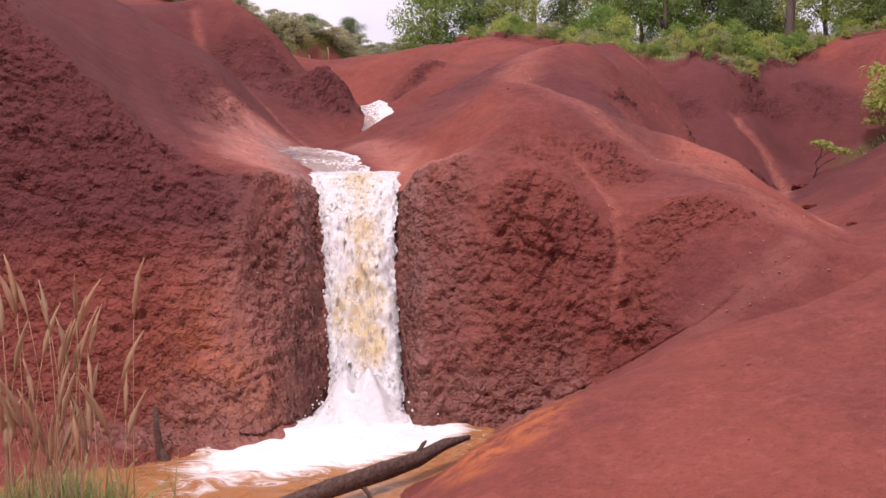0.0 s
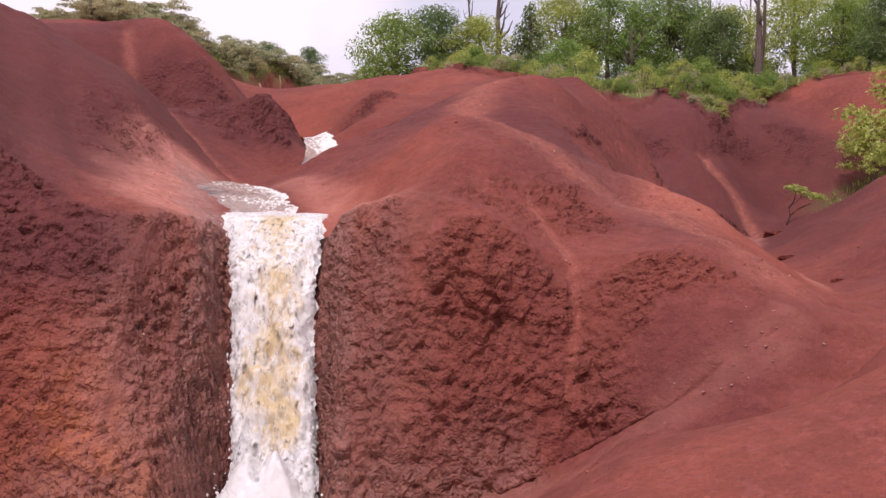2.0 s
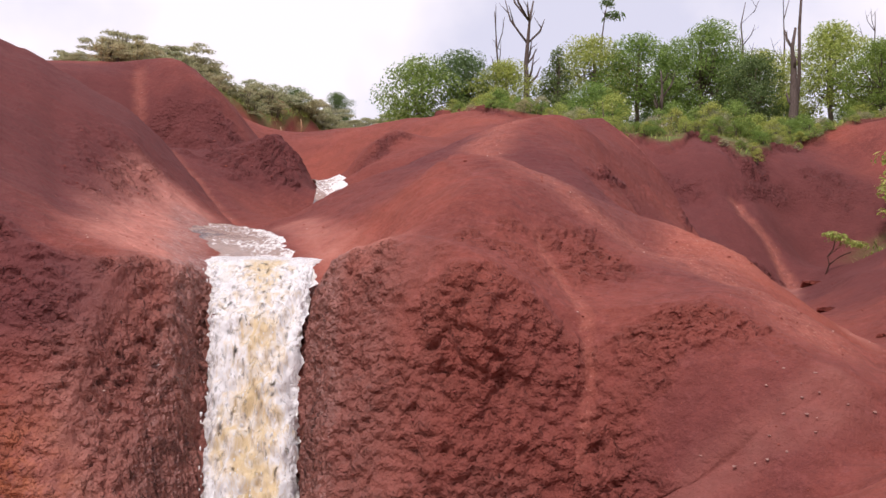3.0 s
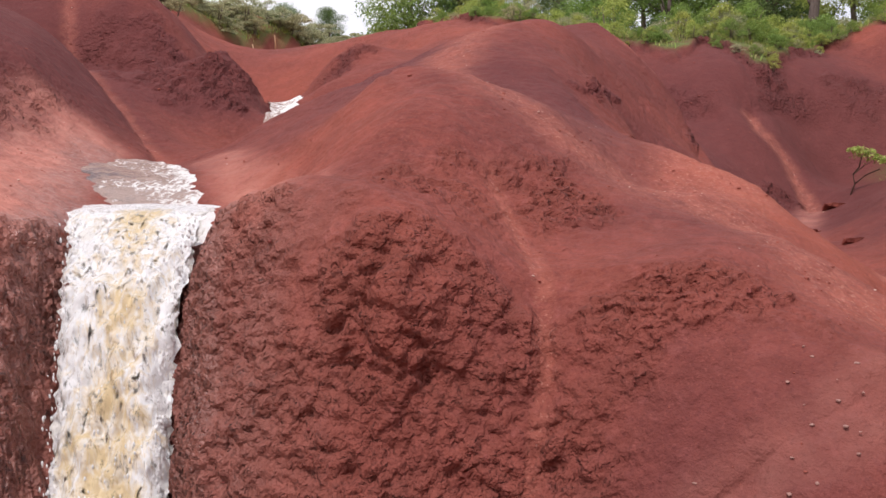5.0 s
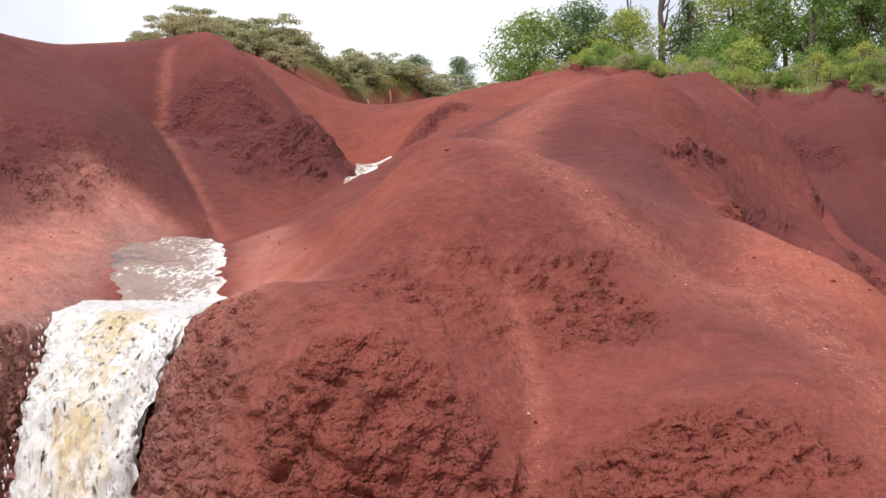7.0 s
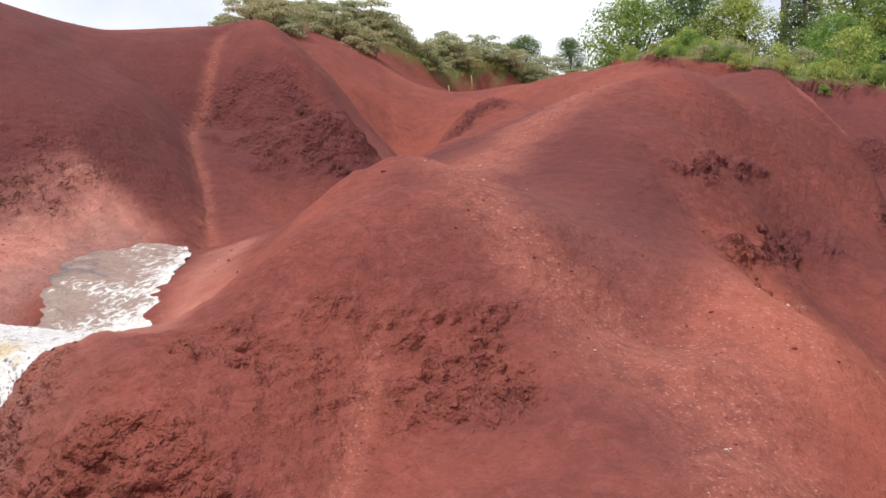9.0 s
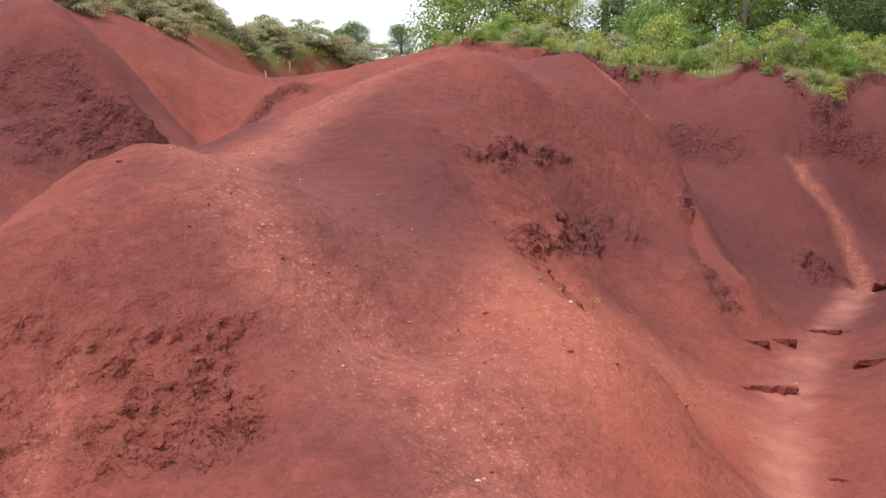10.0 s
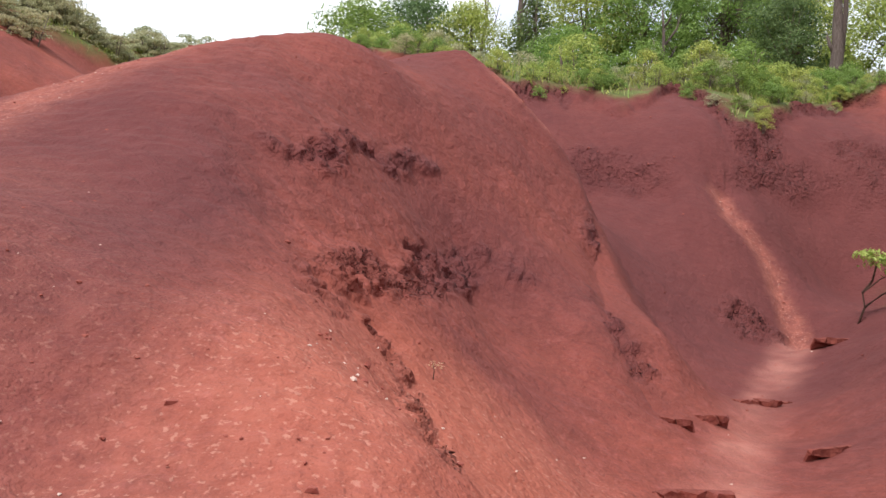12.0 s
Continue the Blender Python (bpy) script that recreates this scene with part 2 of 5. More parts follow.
STREAM = [(-0.6, 8.7, 2.20), (-0.8, 9.6, 2.06), (-1.05, 10.4, 2.04), (-1.7, 11.6, 2.46), (-2.25, 12.8, 2.64), (-1.95, 14.2, 2.85), (-1.85, 15.6, 2.85), (-2, 16.9, 3.10), (-2.3, 17.9, 3.61), (-2.9, 19.2, 3.60), (-3.4, 20.8, 3.53), (-4.77, 21.93, 4.16), (-3.3, 23.5, 5.19)]
BANK_CUT = [(-5.59, 20.6, 4.88), (-5.1, 24, 5.16), (-6, 26.8, 5.67), (-7, 28, 5.79), (-4.9, 28, 5.94), (-6.2, 31, 5.36), (-6.9, 30.3, 5.69), (-8.6, 27.1, 7.16), (-8.2, 28.2, 6.95), (-7.7, 29.4, 6.58), (-7.5, 30.9, 6.59), (-7, 32.7, 7.02), (-6, 33, 5.71), (-9.2, 33, 7.98), (-9.4, 38, 7.84), (-6.3, 37, 7.18), (-5, 43, 8.28)]
MOUND_LIP = [(-0.05, 8.9, 2.15), (0.3, 9.4, 2.47), (1, 9.1, 2.33), (1.7, 9.2, 1.96), (2.4, 9.1, 2.04), (2.95, 9.3, 1.98)]
MOUND_WEST = [(-0.35, 10.6, 2.08), (-0.15, 10, 2.27), (-1.2, 12.6, 2.70), (-1.5, 14.4, 3.17), (-1.75, 16.6, 3.63), (-1.4, 17.8, 4.46), (-0.95, 18.1, 4.48), (-1.75, 18.1, 4.28)]
MOUND_RIDGE = [(0.35, 9.8, 2.41), (0.8, 10.6, 2.96), (0.65, 12, 3.38), (1.1, 12.5, 3.19), (0.3, 14.5, 3.80), (0.6, 16.2, 4.33), (0.7, 17.4, 4.12), (-0.5, 18, 4.32), (-1.4, 19.4, 4.35)]
MOUND_EAST = [(1.75, 9.9, 2.14), (1.6, 10.45, 2.56), (2.5, 11.35, 2.36), (2.8, 10.95, 2.35), (1.8, 11.6, 2.97), (2.55, 12, 2.67), (2.75, 13.8, 2.60), (2.5, 14.45, 2.91), (2.1, 14.8, 3.54), (2.85, 15.7, 2.59), (1.6, 16.5, 4.55), (2.3, 18.6, 4.66), (3.3, 18.2, 3.49), (3.2, 20.6, 3.45), (2.2, 20.6, 4.37)]
GULLY = [(4.2, 9.0, 1.45), (4.25, 10.6, 1.57), (4.25, 11.8, 1.59), (4.3, 13.2, 1.62), (4.4, 14.6, 1.69), (4.75, 16.0, 1.73), (4.95, 17.4, 1.80), (5.3, 18.6, 1.92), (5.55, 19.5, 2.08), (5.0, 20.8, 3.35), (4.95, 22.0, 4.45)]
FLANK_EAST = [(3.27, 8.55, 1.69), (3.19, 10.08, 2.09), (2.96, 10.29, 2.11), (3.22, 10.48, 2.01), (3.6, 9.5, 1.75), (3.75, 10.9, 1.93), (2.8, 9.5, 2.11), (3.2, 9.5, 1.96), (3.2, 11.1, 2.23), (3.36, 11.98, 2.39), (3.9, 12.3, 1.62)]
GULLY_WEST = [(3.65, 14.2, 1.85), (3.72, 15.1, 1.98), (3.7, 16.0, 2.42), (3.82, 16.9, 2.42), (3.75, 17.6, 2.62)]
RIGHT_SPUR = [(5.1, 10.6, 1.85), (5.6, 13.0, 2.16), (4.87, 15.05, 1.74), (5.02, 15.51, 1.80), (5.55, 16.57, 2.05), (5.86, 19.11, 2.13), (6.4, 16.6, 2.40), (6.55, 15.0, 2.42), (7.95, 13.5, 3.47), (9.81, 13.0, 4.41), (6.25, 19.5, 2.35), (7.55, 18.5, 3.17), (9.85, 18.0, 4.24)]
HEAD = [(6.3, 21.5, 2.57), (5.9, 23.2, 4.70), (7.1, 23.6, 4.57), (8.5, 22.6, 4.00), (9.3, 24.5, 5.61), (8.1, 24.3, 4.95), (8.3, 25.3, 5.75), (7.3, 25.4, 5.35)]
PLATEAU = [(2, 22.3, 5.14), (3.6, 23, 5.07), (0, 21, 5.22), (-1.6, 22, 5.17), (4.3, 28, 5.44), (7.5, 28.5, 5.74), (10.5, 27, 6.20), (0, 28, 5.59), (0, 36, 7.09), (9, 38, 7.41), (-6, 22, 5.32), (-9, 24, 7.09), (-11.6, 22.9, 6.59), (-12.7, 22, 6.64), (-10.3, 24.3, 7.05), (-15, 20.5, 7.07), (-12, 32, 7.23), (-3, 34, 5.62), (16, 30, 7.18)]
# basin and near knoll
POOL_BED = [(-0.5, 7.9, -0.21), (-0.8, 7.2, -0.25), (-0.6, 6.4, -0.13), (-1.6, 6.2, -0.14), (-2.6, 5.6, -0.13)]
BASIN_EDGE = [(-2.0, 7.45, 0.05), (-3.2, 7.3, 0.35), (-5, 7.0, 0.91), (-7, 6.5, 1.61), (-1.2, 7.9, 0.05), (0.5, 8.2, -0.10), (0.65, 7.5, 0.06), (0.35, 6.7, 0.06), (0.1, 5.8, -0.07), (-1.3, 4.9, 0.10), (-1.6, 3.5, 0.48), (-3.5, 4.2, 0.33), (-5.5, 2, 0.53), (-1.5, 0.5, 0.47)]
CHANNEL = [(1.1, 8.2, 0.21), (1.7, 8.3, 0.44), (2.4, 8.25, 0.95), (3.0, 8.3, 1.40), (3.3, 8.5, 1.60), (3.7, 9.4, 1.60), (4.1, 9.6, 1.50), (4.2, 11.5, 1.50), (4.0, 13.0, 1.4)]
KNOLL_EDGE = [(0.85, 7.1, 0.17), (1.2, 7.1, 0.36), (1.7, 7.15, 0.75), (2.15, 7.2, 1.04), (2.7, 7.35, 0.61), (3.3, 7.6, 1.23)]
KNOLL = [(0.8, 5.5, 0.68), (1.3, 0.0, 0.73), (1.3, 2.2, 0.81), (1.8, 4.0, 0.94), (2.05, 4.6, 1.08), (2.4, 5.1, 1.18), (3.0, 6.8, 1.33), (3.5, 8.2, 1.20), (3.6, 7.4, 1.61), (0.6, 3.0, 0.69), (4.5, 5, 1.47), (4.5, 8.4, 1.56), (5.0, 9.8, 1.85), (6, 8, 2.32), (6, 3, 2.00), (5, 0, 1.53), (8, 6, 2.80)]
UPPER = LEFT_EDGE + LEFT_SLOPE + LEFT_CREST + LEFT_CREASE + LEFT_SPUR + STREAM + BANK_CUT + MOUND_LIP + MOUND_WEST + MOUND_RIDGE + MOUND_EAST + GULLY + FLANK_EAST + GULLY_WEST + RIGHT_SPUR + HEAD + PLATEAU
UPPER = UPPER + [(4.5, 8.4, 1.56), (5.0, 9.8, 1.85), (6, 8, 2.32), (8, 6, 2.80), (-1.7, 7.5, 2.28), (-0.6, 7.5, 2.11), (0.6, 7.8, 2.02), (2.4, 7.8, 1.61), (-5, 7, 4.67)]
LOWER = POOL_BED + BASIN_EDGE + CHANNEL + KNOLL_EDGE + KNOLL


def spline(points, smooth):
    """A smooth sheet (thin plate) laid over crest and valley lines."""
    p = np.array(points, float)
    xy, z = p[:, :2], p[:, 2]

    def kernel(a, b):
        d = ((a[:, None, :] - b[None, :, :]) ** 2).sum(-1)
        return 0.5 * d * np.log(d + 1e-9)
    n = len(xy)
    m = np.zeros((n + 3, n + 3))
    m[:n, :n] = kernel(xy, xy) + smooth * np.eye(n)
    m[:n, n], m[:n, n + 1:] = 1, xy
    m[n:, :n] = m[:n, n:].T
    w = np.linalg.solve(m, np.r_[z, 0, 0, 0])

    def height(x, y):
        q = np.stack([x.ravel(), y.ravel()], 1)
        out = np.concatenate([kernel(c, xy) @ w[:n] + w[n] + c @ w[n + 1:] for c in np.array_split(q, max(1, len(q) // 20000))])
        return out.reshape(x.shape)
    return height


upper, lower = spline(UPPER, 0.02), spline(LOWER, 0.02)
FOOT = ((-7, -3, -2, -1.3, -1.0, -0.75, -0.2, 0.1, 0.7, 1.25, 1.7, 2.4, 3.1, 4.0), (7.4, 7.55, 7.65, 7.8, 7.95, 8.15, 8.2, 8.35, 8.38, 8.46, 8.55, 8.3, 8.4, 9.0))
BROW = ((-7, -3, -2, -1.6, -1.4, -1.15, -0.4, -0.1, 0.3, 1.0, 1.8, 2.4, 3.1, 4.0), (8.95, 8.92, 8.85, 9.1, 9.75, 10.4, 10.4, 9.9, 9.55, 9.2, 9.35, 9.15, 9.2, 9.6))


def brow_curve(s):
    """The rounded profile of the bank from its foot (0) to its brow (1)."""
    return 1 - (1 - s) ** 1.85


def step(a, b, v):
    s = np.clip((v - a) / (b - a), 0, 1)
    return s * s * (3 - 2 * s)


def lattice(ix, iy, iz, seed):
    h = (ix.astype(np.int64) * 374761393 + iy.astype(np.int64) * 668265263 + iz.astype(np.int64) * 2147483647 + seed * 974634777) & 0x7FFFFFFF
    h = ((h ^ (h >> 13)) * 1274126177) & 0x7FFFFFFF
    return ((h ^ (h >> 16)) & 0xFFFF) / 32767.5 - 1


def grain(x, y, z, size, seed=0):
    """Smooth noise of -1 to 1 with lumps of that size."""
    x, y, z = x / size, y / size, z / size
    fx, fy, fz = np.floor(x), np.floor(y), np.floor(z)
    ux, uy, uz = (v * v * (3 - 2 * v) for v in (x - fx, y - fy, z - fz))
    out = 0
    for a in (0, 1):
        for b in (0, 1):
            for c in (0, 1):
                out = out + lattice(fx + a, fy + b, fz + c, seed) * (ux if a else 1 - ux) * (uy if b else 1 - uy) * (uz if c else 1 - uz)
    return out


def rolling(x, y):
    """The land's height far off: a plateau that rises gently inland."""
    d = np.sqrt(x * x + (y - 12) ** 2)
    return 2.0 + 0.12 * np.clip(y, -60, 90) + 0.35 * np.sin(x * 0.11 + 1) * np.clip(d / 30, 0, 2)


EDGE = ((-40, -14, -10, -8.6, -8.2, -7.7, -7.4, -6.9, -6.0, -5, -3.6, -1.5, 0.0, 2.0, 3.3, 4.0, 4.4, 4.9, 5.2, 5.8, 6.3, 7.6, 9.5, 11, 40), (32, 28.5, 26.2, 27.3, 28.4, 29.5, 31.0, 32.9, 33.4, 37, 36, 25.0, 22.6, 22.4, 23.0, 22.8, 24.4, 23.3, 22.9, 23.5, 24.8, 25.6, 26.2, 22, 18))
CRESTS = (([(-0.1, 9.9), (0.12, 10.8), (0.35, 11.8), (0.5, 12.8)], 0.30, 0.09), ([(2.2, 18.6), (2.75, 18.35), (3.3, 18.3), (3.75, 17.5), (4.1, 16.4)], 0.28, 0.16), ([(1.55, 14.2), (2.0, 13.6), (2.45, 13.0), (2.75, 12.2)], 0.35, 0.06),
          ([(-5.9, 19.2), (-4.9, 17.9), (-4.2, 17.4)], 0.5, 0.14), ([(-4.9, 15.4), (-4.2, 14.3), (-3.6, 13.2)], 0.45, 0.10), ([(6.2, 15.2), (5.9, 16.8), (6.0, 18.2)], 0.35, 0.12))
GROOVES = (([(-6.0, 18.3), (-5.5, 17.3), (-4.9, 16.3), (-4.0, 15.2), (-3.2, 14.5), (-2.2, 13.4)], 0.22, 0.16), ([(4.9, 21.4), (5.0, 21.0), (5.25, 20.85), (5.45, 20.6), (5.57, 20.1), (5.6, 19.5)], 0.2, 0.13), ([(2.5, 19.6), (3.2, 19.3), (3.9, 18.6), (4.5, 17.4)], 0.35, 0.16),
           ([(0.6, 15.4), (1.3, 14.9), (1.7, 14.3), (2.1, 13.8)], 0.3, 0.05), ([(-1.35, 15.7), (-0.75, 16.3), (-0.05, 16.55)], 0.2, 0.16), ([(4.9, 21.5), (5.6, 22.05), (6.4, 22.5)], 0.28, 0.18), ([(3.3, 21.0), (3.7, 21.3), (4.3, 21.0)], 0.25, 0.12), ([(-5.2, 17.25), (-4.8, 17.1), (-4.4, 16.9)], 0.35, 0.16), ([(3.34, 12.1), (3.13, 12.8), (2.9, 13.3), (2.7, 13.6)], 0.1, 0.07), ([(3.5, 17.9), (3.6, 17.0), (3.74, 16.2), (4.04, 15.5)], 0.12, 0.08))


def reach(x, y, line):
    """Distance in the plan from a line of points."""
    best = np.full(np.shape(x), 1e9)
    for (ax, ay), (bx, by) in zip(line, line[1:]):
        t = np.clip(((x - ax) * (bx - ax) + (y - ay) * (by - ay)) / ((bx - ax) ** 2 + (by - ay) ** 2), 0, 1)
        best = np.minimum(best, np.hypot(x - ax - t * (bx - ax), y - ay - t * (by - ay)))
    return best


def brink(x, y):
    """Where the grown-over plateau breaks off."""
    return np.interp(x, *EDGE) + 0.5 * grain(x, 0 * x, 0 * x, 1.3, 91) + 0.35 * grain(x, 0.6 * y, 0 * x, 0.45, 92) + 0.15 * grain(x, y, 0 * x, 0.18, 93)


def land(x, y):
    """The smooth height of the ground."""
    far = step(27, 50, np.sqrt(((x + 0.5) / 1.0) ** 2 + ((y - 14) / 1.25) ** 2))
    xc, yc = np.clip(x, -16, 18), np.clip(y, -3, 48)
    u, l = upper(xc, yc), lower(np.clip(x, -8, 9), np.clip(y, -2, 13))
    foot, brow = np.interp(x, *FOOT), np.interp(x, *BROW)
    # the notch that the water has cut
    mid = np.interp(y, (8.2, 8.9, 9.26, 9.66, 10.08, 10.6, 11.4), (-0.50, -0.55, -0.68, -0.80, -0.96, -1.06, -1.5))
    wide = np.interp(y, (8.2, 8.9, 9.5, 10.6), (0.56, 0.50, 0.50, 0.64))
    off = (x - mid - 0.01) / wide
    notch = 1 - np.where(off < 0, step(0.75, 1.45, -off), step(0.62, 1.12, off))
    foot, brow = foot + (8.76 - foot) * notch, brow + (10.2 - brow) * notch
    s = np.clip((y - foot) / (brow - foot), 0, 1)
    s = brow_curve(s)
    z = l + (np.maximum(u, l) - l) * s
    z = z - 0.04 * notch * step(7.9, 8.3, y) * (1 - step(9.9, 10.7, y))
    z = z - 0.16 * np.exp(-((x - 0.02) ** 2 + (y - 7.95) ** 2) / 0.16)
    for line, wide, high in CRESTS:
        z = z + high * np.exp(-np.abs(reach(x, y, line) / wide) ** 1.4)
    for line, wide, deep in GROOVES:
        z = z - deep * np.exp(-np.abs(reach(x, y, line) / wide) ** 1.4)
    back = y - brink(x, y)
    z = z + np.interp(x, (-2, -0.5, 8, 10), (0.36, 0.14, 0.16, 0.3)) * (step(-0.12, 0.16, back) - 0.5) * np.exp(-np.abs(back) / 1.6) * (np.abs(x) < 12)
    return z * (1 - far) + rolling(x, y) * far


def grid_lines(parts):
    return np.unique(np.round(np.concatenate([np.arange(a, b, s) for a, b, s in parts]), 4))


def out_to(a, b, n):
    return a + np.sign(b - a) * (np.geomspace(1, abs(b - a) + 1, n) - 1)[1:]


def plan_noise(x, y, size, seed):
    return grain(x, y, 0 * x, size, seed)


def blob(x, y, cx, cy, rx, ry, turn=0.0, soft=0.5):
    """1 inside an ellipse of the plan, 0 outside, with a ragged rim."""
    c, s = math.cos(radians(turn)), math.sin(radians(turn))
    dx, dy = x - cx, y - cy
    d = np.sqrt(((c * dx + s * dy) / rx) ** 2 + ((c * dy - s * dx) / ry) ** 2)
    return 1 - step(1 - soft, 1 + soft, d + 0.22 * plan_noise(x, y, 0.35 * min(rx, ry) + 0.05, 5))


def along(x, y, line, width, soft=0.6):
    """1 near a line of the plan, fading at its sides."""
    best = np.full(x.shape, 1e9)
    for (ax, ay), (bx, by) in zip(line, line[1:]):
        t = np.clip(((x - ax) * (bx - ax) + (y - ay) * (by - ay)) / ((bx - ax) ** 2 + (by - ay) ** 2), 0, 1)
        best = np.minimum(best, np.hypot(x - ax - t * (bx - ax), y - ay - t * (by - ay)))
    best = best + 0.3 * width * plan_noise(x, y, width * 0.9 + 0.05, 9)
    return 1 - step(width * (1 - soft), width * (1 + soft), best)


def cells(x, y, z, size, seed):
    """Domes of about that size, 1 at their tops, with sharp creases between them."""
    x, y, z = x / size, y / size, z / size
    best = np.full(np.shape(x), 9.0)
    fx, fy, fz = np.floor(x - 0.5), np.floor(y - 0.5), np.floor(z - 0.5)
    for a in (0, 1):
        for b in (0, 1):
            for c in (0, 1):
                i, j, k = fx + a, fy + b, fz + c
                d = (x - i - 0.5 - 0.42 * lattice(i, j, k, seed)) ** 2 + (y - j - 0.5 - 0.42 * lattice(i, j, k, seed + 1)) ** 2 + (z - k - 0.5 - 0.42 * lattice(i, j, k, seed + 2)) ** 2
                best = np.minimum(best, d)
    return 1 - np.clip(best, 0, 1)


xs = np.concatenate([out_to(-7.4, -1500, 40)[::-1], grid_lines([(-7.4, -4.0, 0.06), (-4.0, -3.0, 0.03), (-3.0, -1.6, 0.021), (-1.6, 3.2, 0.0148), (3.2, 5.0, 0.028), (5.0, 8.0, 0.06)]), out_to(8.0, 1500, 40)])
ys = np.concatenate([out_to(-1, -800, 24)[::-1], grid_lines([(-1, 6.0, 0.07), (6.0, 7.4, 0.045), (7.4, 8.2, 0.0105), (8.2, 9.5, 0.0074), (9.5, 11, 0.018), (11, 13, 0.028), (13, 15.6, 0.022), (15.6, 20, 0.05), (20, 25, 0.08), (25, 27, 0.12)]), out_to(27, 2500, 46)])
gx, gy = np.meshgrid(xs, ys)
gz = land(gx, gy)

# plan of the crumbly, pale, washed, wet and grown-over places
RIDGE_PATH = [(0.75, 16.0), (0.55, 14.6), (0.6, 13.0), (0.97, 12.1), (1.4, 11.5), (1.9, 11.2), (2.5, 11.05), (2.95, 10.5), (3.2, 9.9), (3.35, 9.3)]
SIDE_PATH = [(1.25, 11.2), (1.34, 10.4), (1.51, 9.86), (1.67, 9.49), (1.76, 9.2), (1.79, 8.95), (1.77, 8.7)]
GULLY_STRIPE = [(4.9, 21.3), (5.0, 21.0), (5.25, 20.85), (5.45, 20.6), (5.57, 20.1), (5.6, 19.5)]
GULLY_FLOOR = [(5.55, 19.4), (5.2, 18.2), (4.85, 16.9), (4.6, 15.6), (4.35, 14.6), (4.25, 13.2), (4.2, 12.2), (4.15, 11.0)]
EAST_STRIPE = [(2.3, 18.7), (2.6, 18.4), (3.05, 18.4)]
CREASE = [(-6.0, 18.3), (-5.5, 17.3), (-4.9, 16.3), (-4.0, 15.2), (-3.2, 14.5), (-2.2, 13.4)]
SHELF = [(-2.85, 12.7), (-2.65, 11.9), (-2.4, 11.0), (-2.0, 10.1), (-1.75, 9.6)]


SHADED_BED_WEST, SHADED_BED_EAST = (3.50, 21.32, 3.87), (5.61, 22.23, 3.80)


def bed(z, low, high, soft=0.08):
    """1 within a layer of the soil."""
    return step(low - soft, low + soft, z) * (1 - step(high - soft, high + soft, z))


